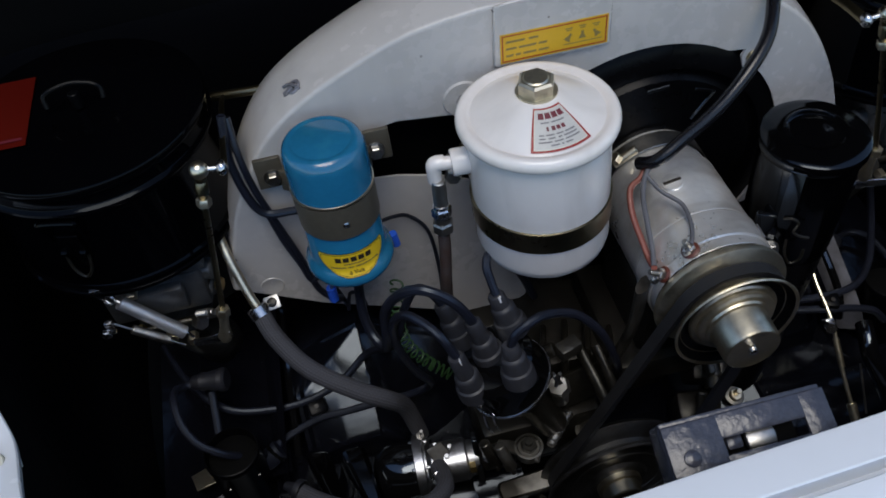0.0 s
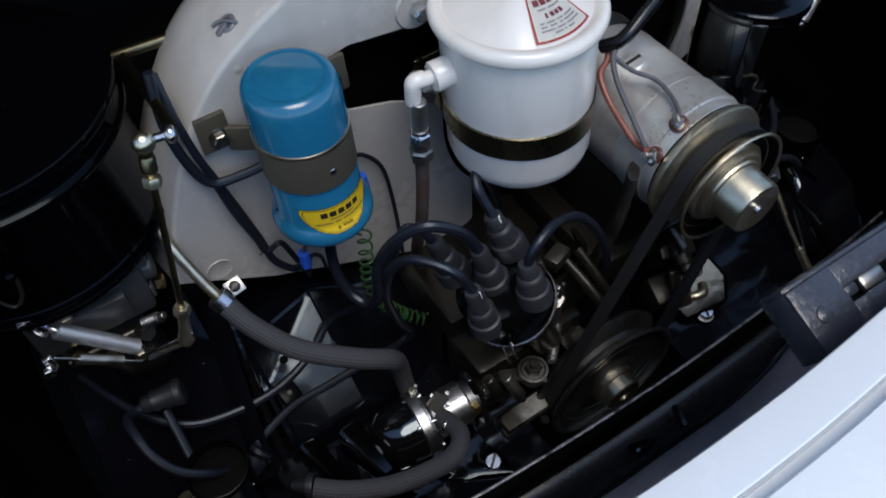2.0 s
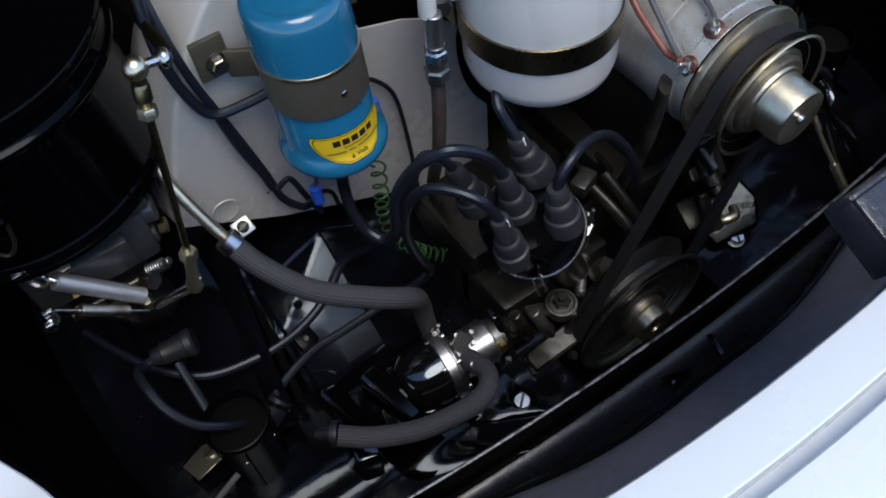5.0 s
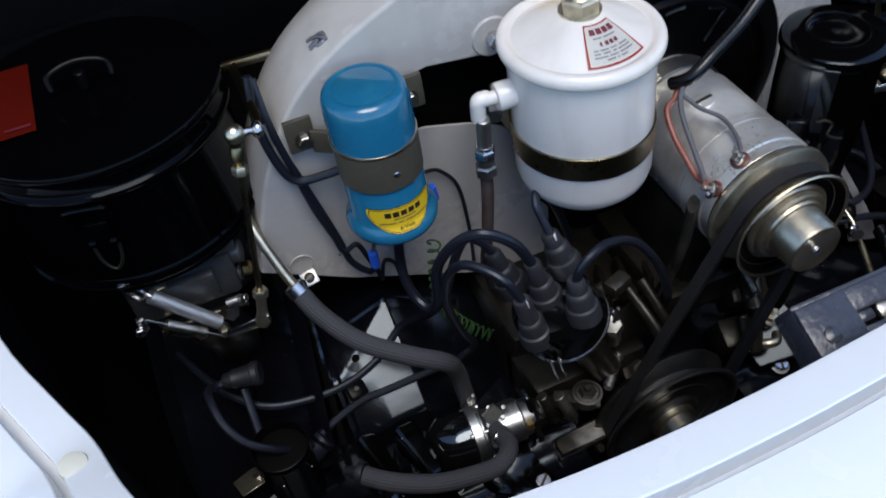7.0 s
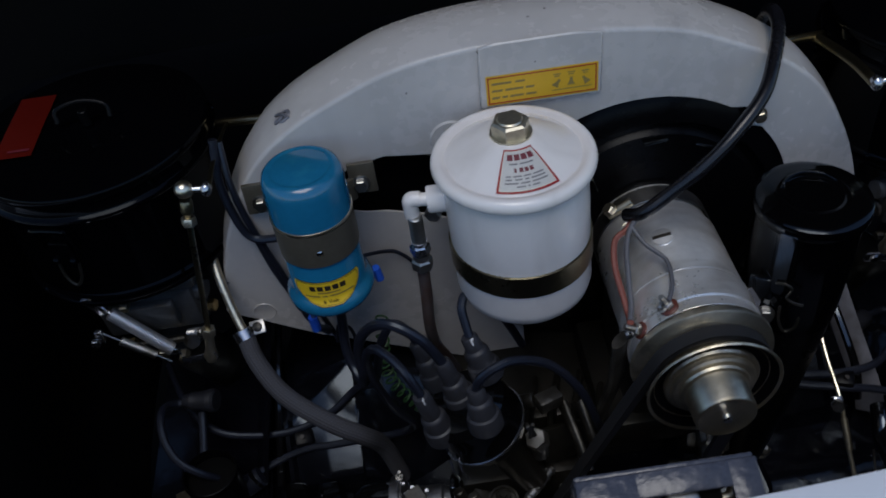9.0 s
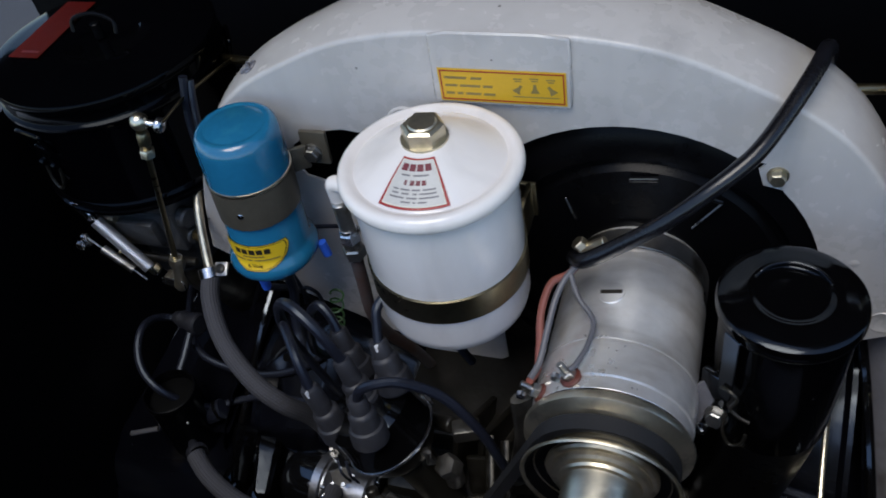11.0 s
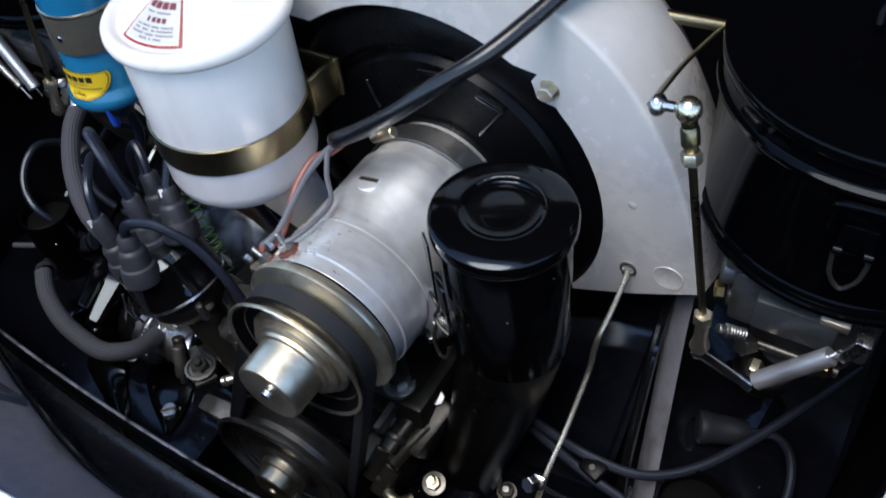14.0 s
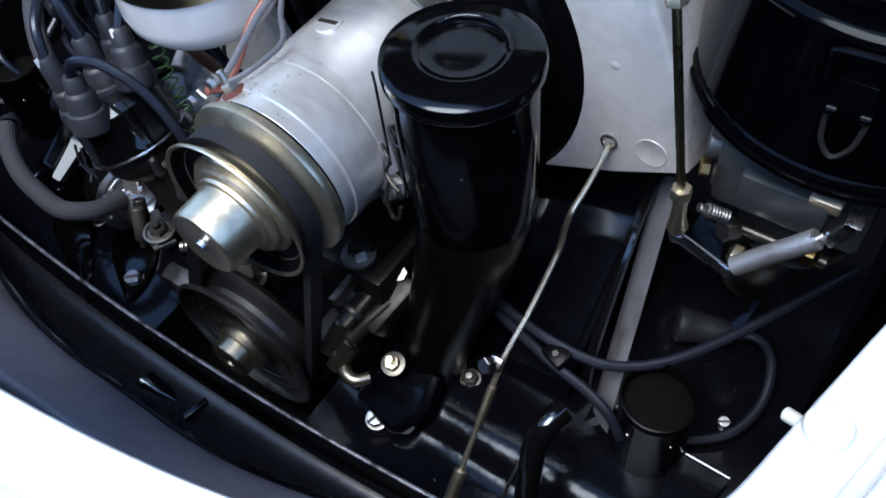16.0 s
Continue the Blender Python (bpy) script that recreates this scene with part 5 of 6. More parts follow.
part("rivet", lathe([(0.0022, 0), (0.0022, 0.0006), (0, 0.0006)], (0.266, 0.099, 0.4942), (0.05, -0.3, 1), 12), "ink", clipr)
rodr = thing("control_rod", (0.243, 0.06, 0.43), "thin bright control rod through the shroud with a clamp bolt", "control rod")
part("rod", tube([(0.2445, 0.210, 0.597), (0.2448, 0.198, 0.5945), (0.2452, 0.186, 0.589), (0.2450, 0.168, 0.5815), (0.2440, 0.154, 0.575), (0.2430, 0.1475, 0.563), (0.2430, 0.1435, 0.552), (0.2430, 0.135, 0.543), (0.2430, 0.105, 0.523), (0.2430, 0.068, 0.506), (0.2440, 0.035, 0.472), (0.2455, 0.008, 0.447)], 0.0021, 10), "rodsteel", rodr)
part("sleeve", rod((0.2434, 0.056, 0.4945), (0.2440, 0.036, 0.474), 0.0031, 14), "cad", rodr)
part("clamp", join(box((0.009, 0.010, 0.009), pose(0.240, 0.067, 0.505, 40, 0, 0), 0.001), hexhead((0.2375, 0.062, 0.508), (-0.35, -0.75, 0.55), 0.0105, 0.006)), "zinc", rodr)
part("end_sleeve", rod((0.2455, 0.010, 0.449), (0.2465, -0.010, 0.430), 0.0046, 14), "cad", rodr)
br = thing("breather_pipe", (0.288, 0.05, 0.40), "bent glossy black breather pipe", "pipe")
part("pipe", tube([(0.288, 0.073, 0.478), (0.284, 0.060, 0.476), (0.282, 0.046, 0.466), (0.287, 0.030, 0.450), (0.294, 0.012, 0.430), (0.298, 0.0, 0.40)], 0.0085, 18), "gloss", br)
part("edge", tube([(0.276, 0.046, 0.452), (0.274, 0.030, 0.436), (0.273, 0.012, 0.415)], 0.0012, 6), "steel", br)

# ---- air cleaners, carburettors and throttle linkage on both sides ----
def air_cleaner(s):
    ax, ay = s * 0.368, 0.262
    ac = thing("air_cleaner", (ax, ay, 0.665), "glossy black drum air cleaner with clip-fastened lid" + (" and red label" if s < 0 else ""), "air cleaner", "air cleaners")
    part("drum", lathe([(0, 0.666), (0.093, 0.666), (0.0965, 0.667), (0.0975, 0.6695), (0.0965, 0.672), (0.0955, 0.673), (0.0950, 0.745), (0.0962, 0.748), (0.0965, 0.751), (0, 0.751)], (ax, ay, 0), UP, 72), "drum", ac)
    part("bottom_rim", lathe([(0.0945, 0.660), (0.0985, 0.6615), (0.0985, 0.6645), (0.0945, 0.666)], (ax, ay, 0), UP, 72, True), "drum", ac)
    part("lid", lathe([(0.0945, 0.752), (0.0982, 0.7525), (0.0992, 0.7545), (0.0988, 0.7565), (0.0962, 0.7580), (0.0955, 0.7590), (0.0955, 0.768), (0.0980, 0.7705), (0.0985, 0.7730), (0.0985, 0.7765), (0.0976, 0.7778), (0.0960, 0.7782), (0.085, 0.7795), (0.055, 0.7815), (0.038, 0.7822), (0.034, 0.780), (0.030, 0.779), (0.0, 0.779)], (ax, ay, 0), UP, 72), "drum", ac)
    part("wing_bolt", join(rod((ax, ay, 0.780), (ax, ay, 0.794), 0.0045), tube([(ax - 0.022, ay - 0.004, 0.787), (ax - 0.020, ay, 0.797), (ax, ay + 0.003, 0.801), (ax + 0.020, ay, 0.797), (ax + 0.022, ay - 0.004, 0.787)], 0.0022, 10)), "lowsheen", ac)
    for k, turn in enumerate((-14 if s < 0 else 3, 100 * s, -125 * s)):
        m = Matrix.Translation((ax, ay, 0)) @ Matrix.Rotation(radians(turn), 4, "Z")
        def at(x, y, z):
            return m @ Vector((x, y, z))
        lt = part("latch", tube([at(-0.014, -0.0965, 0.728), at(-0.014, -0.100, 0.745), at(-0.012, -0.1015, 0.7505), at(0.012, -0.1015, 0.7505), at(0.014, -0.100, 0.745), at(0.014, -0.0965, 0.728)], 0.0020, 8), "drum", ac, "black wire toggle latch")
        part("lever", box((0.018, 0.004, 0.020), m @ Matrix.Translation((0, -0.0965, 0.724)), 0.0015), "drum", lt)
        part("pivot", join(rod(at(-0.010, -0.0985, 0.716), at(-0.005, -0.0985, 0.716), 0.003), rod(at(0.005, -0.0985, 0.716), at(0.010, -0.0985, 0.716), 0.003)), "drum", lt)
        part("bail", tube([at(-0.009, -0.0970, 0.712), at(-0.007, -0.0995, 0.698), at(0, -0.1005, 0.690), at(0.007, -0.0995, 0.698), at(0.009, -0.0970, 0.712)], 0.0014, 8), "shadecast", lt)
    if s < 0:
        part("red_label", loft([[(x, y, z) for x in (-0.436, -0.420, -0.405)] for y, z in ((0.222, 0.7835), (0.265, 0.7840), (0.312, 0.7835))]), "redlabel", ac, "orange-red paper label")
        part("print_line", loft([[(-0.426, y, 0.7846), (-0.408, y, 0.7846)] for y in (0.228, 0.231)]), "maroon", ac)
    return ac


def wound(a, b, r, turns, deep=0.0002):
    """A close-wound coil spring from a to b."""
    ln = (b - a).length
    prof = [(0, 0), (r * 0.7, 0)]
    for k in range(turns):
        prof += [(r - deep, ln * k / turns), (r, ln * (k + 0.3) / turns), (r, ln * (k + 0.7) / turns)]
    return lathe(prof + [(r * 0.7, ln), (0, ln)], a, b - a, 18)


def carburettor(s):
    cx, cy = s * 0.362, 0.215
    cb = thing("carburettor", (cx, cy, 0.50), "grey cast downdraught carburettor below the air cleaner", "carburettor", "carburettors")
    part("top", join(box((0.105, 0.085, 0.012), (cx, cy + 0.012, 0.654), 0.003), lathe([(0.05, 0.655), (0.05, 0.664), (0, 0.664)], (cx, cy + 0.03, 0), UP, 32)), "carb", cb)
    part("bowl", join(box((0.088, 0.062, 0.050), pose(cx - s * 0.002, cy + 0.004, 0.622, 4, 0, 0), 0.004), box((0.05, 0.012, 0.03), pose(cx - s * 0.004, cy - 0.031, 0.624, 4, 0, 0), 0.003)), "carb", cb, "grey cast float bowl")
    part("barrel", lathe([(0.032, 0.545), (0.036, 0.552), (0.033, 0.560), (0.033, 0.60), (0, 0.60)], (cx + s * 0.002, cy + 0.02, 0), UP, 28), "carb", cb)
    part("manifold", tube([(cx, cy + 0.02, 0.552), (cx - s * 0.002, cy + 0.018, 0.535), (cx - s * 0.010, cy + 0.022, 0.512), (cx - s * 0.016, cy + 0.036, 0.48), (cx - s * 0.016, cy + 0.05, 0.45)], 0.024, 24), "cast", cb)
    part("side_boss", join(rod((cx - s * 0.038, cy - 0.012, 0.632), (cx - s * 0.056, cy - 0.016, 0.632), 0.010, 18), rod((cx - s * 0.036, cy - 0.01, 0.606), (cx - s * 0.050, cy - 0.014, 0.606), 0.008, 18)), "carb", cb)
    part("jet_plug", hexhead((cx - s * 0.052, cy - 0.013, 0.608), (-s, -0.3, 0), 0.011, 0.006), "brass", cb)
    part("idle_screw", join(rod((cx - s * 0.030, cy - 0.030, 0.592), (cx - s * 0.046, cy - 0.040, 0.602), 0.003), wound(Vector((cx - s * 0.030, cy - 0.030, 0.592)), Vector((cx - s * 0.042, cy - 0.0375, 0.5995)), 0.0044, 7, 0.0008)), "steel", cb)
    part("idle_nut", hexhead((cx - s * 0.026, cy - 0.025, 0.578), (-s * 0.5, -0.8, 0.3), 0.013, 0.009), "steel", cb)
    part("tab", box((0.017, 0.010, 0.012), pose(s * 0.379, 0.182, 0.640, 20, 0, 0), 0.001), "cad", cb, "pale plated stop tab")
    part("throttle_shaft", rod((cx - s * 0.045, cy - 0.022, 0.578), (cx + s * 0.03, cy - 0.022, 0.578), 0.004), "cast", cb)
    part("pump_nut", hexhead((cx + s * 0.02, cy - 0.034, 0.596), BACK, 0.010, 0.007), "brass", cb)
    part("drain_nut", join(hexhead((cx + s * 0.0, cy - 0.028, 0.572), BACK, 0.011, 0.008), hexhead((cx - s * 0.018, cy - 0.03, 0.567), BACK, 0.009, 0.010)), "cad", cb)
    a, b = (Vector((-0.386, 0.170, 0.651)), Vector((-0.340, 0.162, 0.594))) if s < 0 else (Vector((0.386, 0.165, 0.632)), Vector((0.346, 0.155, 0.586)))
    sp = part("return_spring", wound(a.lerp(b, 0.07), a.lerp(b, 0.93), 0.0061, 46, 0.0006), "spring", cb, "bright close-wound return spring")
    part("end_hook", tube([a.lerp(b, -0.05), a.lerp(b, 0.0) + Vector((0, 0, 0.003)), a.lerp(b, 0.08)], 0.0011, 6), "zinc", sp)
    part("end_hook", tube([a.lerp(b, 0.93), a.lerp(b, 1.0) + Vector((0, 0, 0.003)), a.lerp(b, 1.06)], 0.0011, 6), "zinc", sp)
    part("spring_bracket", join(box((0.008, 0.004, 0.022), pose(a.x + s * 0.006, a.y, a.z + 0.006, 0, s * 25, 0), 0.001), box((0.009, 0.016, 0.003), pose(a.x + s * 0.010, a.y + 0.006, a.z + 0.015, 0, 0, 0), 0.0008)), "zinc", cb)
    if s < 0:
        part("second_spring", join(wound(Vector((-0.380, 0.158, 0.623)), Vector((-0.356, 0.1565, 0.600)), 0.0042, 24), rod((-0.392, 0.159, 0.634), (-0.345, 0.155, 0.590), 0.001)), "steel", cb)
        part("spring_foot", join(box((0.007, 0.006, 0.014), (-0.396, 0.160, 0.630), 0.0015), hexhead((-0.399, 0.156, 0.628), BACK, 0.008, 0.004)), "zinc", cb)
    low = Vector((-0.310, 0.157, 0.588)) if s < 0 else Vector((0.309, 0.163, 0.594))
    far = Vector((-0.336, 0.166, 0.578)) if s < 0 else Vector((0.343, 0.156, 0.583))
    piv = low + Vector((s * -0.002, 0.012, -0.024)) if s > 0 else low
    d = far - piv
    lev = part("lever", plate([(-0.006, -0.0055), (d.length + 0.005, -0.0045), (d.length + 0.007, 0), (d.length + 0.005, 0.0045), (-0.006, 0.0055), (-0.008, 0)], 0.0022,
               Matrix.Translation(piv) @ Matrix(((d.normalized().x, 0, 0, 0), (d.normalized().y, 0, -1, 0), (d.normalized().z, 1, 0, 0), (0, 0, 0, 1))), 0.0005), "zinc", cb, "flat zinc throttle lever")
    part("lever_pin", lathe([(0.0038, 0), (0.0034, 0.003), (0, 0.0035)], piv + Vector((0, -0.002, 0)), BACK, 14), "zinc", lev)
    return cb


def linkage(s):
    top = Vector((-0.281, 0.172, 0.765)) if s < 0 else Vector((0.277, 0.172, 0.772))
    nut = Vector((-0.304, 0.159, 0.618)) if s < 0 else Vector((0.308, 0.161, 0.625))
    low = Vector((-0.310, 0.157, 0.588)) if s < 0 else Vector((0.309, 0.164, 0.592))
    lk = thing("throttle_linkage", (s * 0.30, 0.165, 0.588), "plated throttle push rod with ball joints", "throttle linkage", "throttle linkages")
    w = (nut - top).normalized()
    globe = [(0.0074 * math.sin(radians(a)), 0.0074 * math.cos(radians(a))) for a in range(0, 181, 15)]
    tj = part("top_joint", lathe(globe, top, -w, 24), "plate", lk, "bright plated ball joint")
    part("barrel", lathe([(0, -0.006), (0.0046, -0.0065), (0.0042, -0.010), (0.0052, -0.0115), (0.0052, -0.021), (0.0040, -0.0225), (0.0036, -0.026), (0, -0.026)], top, -w, 20), "olive", tj)
    part("lock_nut", hexhead(top + w * 0.033, -w, 0.0105, 0.007), "cad", tj)
    out = Vector((-s * 0.0165, 0.001, -0.003))
    part("stud", join(rod(top, top + out, 0.0030), lathe([(0.0 if k in (0, 12) else 0.0064 * math.sin(radians(15 * k)), 0.0048 * -math.cos(radians(15 * k))) for k in range(13)], top + out, out, 18)), "zinc", tj)
    part("rod", rod(top + w * 0.03, nut, 0.0025, 10), "olive", lk)
    bj = part("bottom_joint", lathe([(0, -0.0066), (0.0048, -0.005), (0.0066, 0), (0.0054, 0.005), (0.0044, 0.010), (0.0042, 0.024), (0.0034, 0.026), (0, 0.026)], low, nut - low, 20), "cad", lk)
    part("lock_nut", hexhead(nut - (nut - low).normalized() * 0.004, nut - low, 0.011, 0.008), "cad", bj)
    joint = top + Vector((-s * 0.0190, 0.004, -0.002))
    crank_at = Vector((s * 0.262, 0.283, 0.748))
    d = crank_at - joint
    arm = part("crank_arm", tube([joint - d * 0.04, joint + d * 0.3 + Vector((0, 0, 0.004)), joint + d * 0.7 + Vector((0, 0, 0.003)), crank_at], 0.0042, 10, flat=0.30), "olive", lk)
    part("cross_shaft", rod((s * 0.224, 0.272, 0.754), (s * 0.280, 0.288, 0.746), 0.0040, 16), "olive", lk)
    return lk


for s in (-1, 1):
    air_cleaner(s)
    carburettor(s)
    linkage(s)

# ---- crankcase castings between distributor and filler ----
case = thing("crankcase", (0.02, 0.14, 0.40), "oily cast alloy crankcase with ribs and bolted covers", "crankcase")
part("body", join(box((0.21, 0.13, 0.10), (0.0, 0.175, 0.435), 0.008), box((0.12, 0.07, 0.07), (-0.045, 0.10, 0.425), 0.008)), "shadecast", case)
part("stand", join(box((0.075, 0.11, 0.09), pose(0.092, 0.135, 0.545, 0, 0, 0), 0.010), box((0.11, 0.13, 0.035), pose(0.085, 0.135, 0.495, 0, 0, 0), 0.006)), "shadecast", case, "cast generator stand")
part("stand_leg", tube([(0.038, 0.064, 0.640), (0.036, 0.066, 0.59), (0.028, 0.07, 0.545), (0.022, 0.08, 0.50), (0.02, 0.09, 0.47)], 0.011, 12, flat=0.45), "cast", case)
for k in range(4):
    part("rib", box((0.006, 0.060, 0.055), pose(0.036 - 0.022 * k, 0.112, 0.487, -20, 0, -18), 0.002), "shadecast", case)
part("web", box((0.05, 0.006, 0.04), pose(0.0, 0.080, 0.49, -15, 0, 10), 0.002), "shadecast", case)
part("lug", join(rod((-0.068, 0.037, 0.462), (-0.068, 0.037, 0.476), 0.0115, 20), plate([(-0.012, -0.010), (0.030, -0.004), (0.030, 0.004), (-0.012, 0.010)], 0.005, Matrix.Translation((-0.068, 0.037, 0.466)) @ Matrix.Rotation(radians(150), 4, "Z"), 0.001),
     lathe([(0.0130, 0), (0.0135, 0.0012), (0.0115, 0.0015), (0.0110, 0)], (-0.068, 0.037, 0.4755), UP, 28, True)), "cast", case, "pale clamp lug of the distributor")
part("lug_bolt", join(hexhead((-0.068, 0.037, 0.476), (0.05, -0.1, 1), 0.0135, 0.006), rod((-0.068, 0.037, 0.480), (-0.0678, 0.0365, 0.486), 0.0035)), "shadecast", case)
part("foot_plate", plate([(-0.033, -0.009), (0.024, -0.010), (0.032, -0.004), (0.033, 0.006), (0.026, 0.011), (-0.031, 0.010), (-0.034, 0.004)], 0.014, Matrix.Translation((-0.065, 0.040, 0.388)) @ Matrix.Rotation(radians(2), 4, "Z") @ Matrix.Rotation(radians(12), 4, "X"), 0.002), "cast", case)
part("foot_bolt", hexhead((-0.060, 0.024, 0.392), (0.1, -0.6, 0.8), 0.008, 0.006), "shadecast", case)
for a, b in (((-0.107, 0.051, 0.478), (-0.099, 0.040, 0.452)), ((-0.095, 0.041, 0.484), (-0.087, 0.028, 0.460))):
    a, b = Vector(a), Vector(b)
    part("long_stud", join(rod(a, b, 0.0055, 14), hexhead(b - (b - a) * 0.3, b - a, 0.011, 0.008), rod(b, b + (b - a) * 0.20, 0.0028)), "cast", case)
part("case_nut", join(hexhead((0.0, 0.060, 0.436), (0.1, -0.6, 0.8), 0.018, 0.012, 12), lathe([(0.0135, -0.002), (0.0135, 0.001), (0, 0.001)], (0.0, 0.061, 0.435), (0.1, -0.6, 0.8), 24)), "cast", case)
for a, b in (((-0.004, 0.088, 0.536), (0.008, 0.034, 0.507)), ((0.010, 0.084, 0.540), (0.018, 0.046, 0.512))):
    part("brace", tube([a, (Vector(a) + Vector(b)) / 2 + Vector((0, 0, 0.002)), b], 0.0052, 12, flat=0.7), "shadecast", case)
part("oil_union", join(hexhead((-0.030, 0.062, 0.520), (-0.3, -0.3, 0.9), 0.018, 0.014, 10), rod((-0.030, 0.062, 0.50), (-0.030, 0.062, 0.522), 0.008)), "steel", case)
part("bracket_bar", join(rod((-0.055, 0.088, 0.545), (-0.030, 0.080, 0.556), 0.0065), box((0.022, 0.014, 0.014), pose(-0.018, 0.078, 0.556, 0, 0, 20), 0.002)), "cast", case)
part("hex_small", hexhead((-0.056, 0.094, 0.556), (-0.3, -0.3, 0.9), 0.011, 0.012), "zinc", case)
part("step", plate([(-0.0035, -0.012), (0.003, -0.011), (0.0045, 0.012), (-0.001, 0.013)], 0.012, Matrix.Translation((0.1135, 0.061, 0.4960)) @ Matrix.Rotation(radians(14), 4, "X"), 0.001), "cast", case, "machined step")
part("web", box((0.040, 0.050, 0.040), pose(0.128, 0.086, 0.470, 25, 8, -12), 0.004), "shadecast", case)
for a, b, r, fl in (((0.128, 0.090, 0.494), (0.119, 0.050, 0.478), 0.0085, 0.7), ((0.137, 0.076, 0.482), (0.124, 0.047, 0.466), 0.0075, 0.8), ((0.112, 0.050, 0.462), (0.107, 0.035, 0.445), 0.0085, 0.6), ((0.121, 0.044, 0.452), (0.116, 0.030, 0.436), 0.0080, 0.6)):
    a, b = Vector(a), Vector(b)
    part("rounded_rib", tube([a - (b - a) * 0.04, a, a.lerp(b, 0.5) + Vector((0, 0, 0.001)), b, b + (b - a) * 0.04], lambda t: r * (0.7 if t < 0.04 or t > 0.96 else 1), 18, flat=fl), "shadecast", case)
part("rib_band", lathe([(0.0090, -0.001), (0.0096, 0), (0.0096, 0.003), (0.0090, 0.004)], (0.1205, 0.057, 0.4805), (0.2, 0.9, 0.35), 20, True), "cast", case)
part("rib_plug", join(rod((0.127, 0.090, 0.494), (0.131, 0.100, 0.500), 0.0070, 16), hexhead((0.137, 0.096, 0.496), (0.3, -0.4, 0.8), 0.012, 0.006)), "steel", case)
part("stand_plate", plate([(-0.009, -0.020), (0.004, -0.005), (0.017, 0.038), (0.011, 0.044), (-0.006, 0.020), (-0.014, -0.010)], 0.003, axis_m((0.150, 0.0895, 0.613), (-0.15, -0.95, 0.30)), 0.0006), "bare", case, "pale sheet plate beside the generator")
part("lower_block", box((0.034, 0.030, 0.050), pose(0.105, 0.055, 0.430, 20, 0, -10), 0.004), "shadecast", case)
part("top_bolt", join(lathe([(0.0125, 0), (0.0125, 0.003), (0.009, 0.004), (0, 0.004)], (0.119, 0.078, 0.526), UP, 24), hexhead((0.119, 0.078, 0.529), UP, 0.0135, 0.008)), "steel", case)
tin2 = thing("front_tin_bracket", (0.15, 0.03, 0.385), "glossy black tin bracket with a hook bolt", "bracket")
part("bracket", plate([(-0.03, -0.02), (0.02, -0.025), (0.035, 0.0), (0.03, 0.035), (-0.01, 0.03), (-0.035, 0.01)], 0.02, Matrix.Translation((0.158, 0.050, 0.392)) @ Matrix.Rotation(radians(24), 4, "X") @ Matrix.Rotation(radians(-14), 4, "Y"), 0.005), "tin", tin2)
part("hook_bolt", tube([(0.118, 0.040, 0.432), (0.125, 0.030, 0.438), (0.136, 0.028, 0.438), (0.143, 0.036, 0.436)], 0.0048, 12), "cad", tin2)
part("washer", lathe([(0.0095, 0), (0.0095, 0.002), (0.006, 0.0025), (0.006, 0.0)], (0.151, 0.056, 0.434), (0.05, -0.3, 0.95), 24, True), "cast", tin2)
part("nut", join(hexhead((0.151, 0.056, 0.434), (0.05, -0.3, 0.95), 0.0110, 0.007), rod((0.151, 0.056, 0.44), (0.152, 0.052, 0.449), 0.0030)), "cad", tin2)

# screws on the tin
scr = [((-0.124, 0.016, 0.389), 0.0078, (0, -0.15, 1), 40), ((0.150, 0.026, 0.391), 0.0078, (0, -0.2, 1), 70), ((0.3774, 0.1529, 0.414), 0.0046, (0, -0.2, 1), 30), ((-0.20, 0.044, 0.395), 0.0055, (0, 0, 1), 10)]
for at, r, way, tw in scr:
    sc = thing("tin_screw", at, "bright slotted screw with washer in the black engine tin", "screw", "tin screws")
    part("head", screwhead(at, way, r, 0.006), "zinc", sc)
    part("slot", slotbar(at, way, r, 0.006, tw), "ink", sc)
    part("washer", lathe([(r * 1.22, -0.001), (r * 1.22, 0.0006), (r * 0.9, 0.0008), (r * 0.9, -0.001)], at, way, 20, True), "steel", sc)
for at in ((0.1972, 0.0897, 0.402), (0.1810, 0.0935, 0.404)):
    sb = thing("tin_bolt", at, "dark oily hexagon bolt in the black engine tin", "bolt", "tin bolts")
    part("head", hexhead(at, (0.05, -0.2, 1), 0.0115, 0.007, 20), "shadecast", sb)
    part("washer", lathe([(0.0085, -0.001), (0.0085, 0.0008), (0.005, 0.001), (0.005, -0.001)], at, (0.05, -0.2, 1), 20, True), "cast", sb)
    part("stud_end", rod(at, (at[0] + 0.0005, at[1] - 0.0022, at[2] + 0.0105), 0.0030), "steel", sb)
fold = thing("tin_fold", (0.378, 0.10, 0.41), "glossy black folded tin edge beside the air duct", "pressed tin")
part("sheet", loft([[(0.3635, 0.075, 0.418), (0.3600, 0.095, 0.4205), (0.3584, 0.1134, 0.4220)], [(0.3942, 0.0930, 0.4195), (0.3965, 0.103, 0.4210), (0.3979, 0.1127, 0.4225)]]), "tin", fold)
part("edge", tube([(0.3584, 0.1134, 0.4225), (0.378, 0.1130, 0.4230), (0.3979, 0.1127, 0.4230)], 0.0016, 8), "gloss", fold)
tag_l = thing("tin_clip", (-0.371, 0.120, 0.42), "pale metal sheet clip with a slotted screw on the tin", "clip")
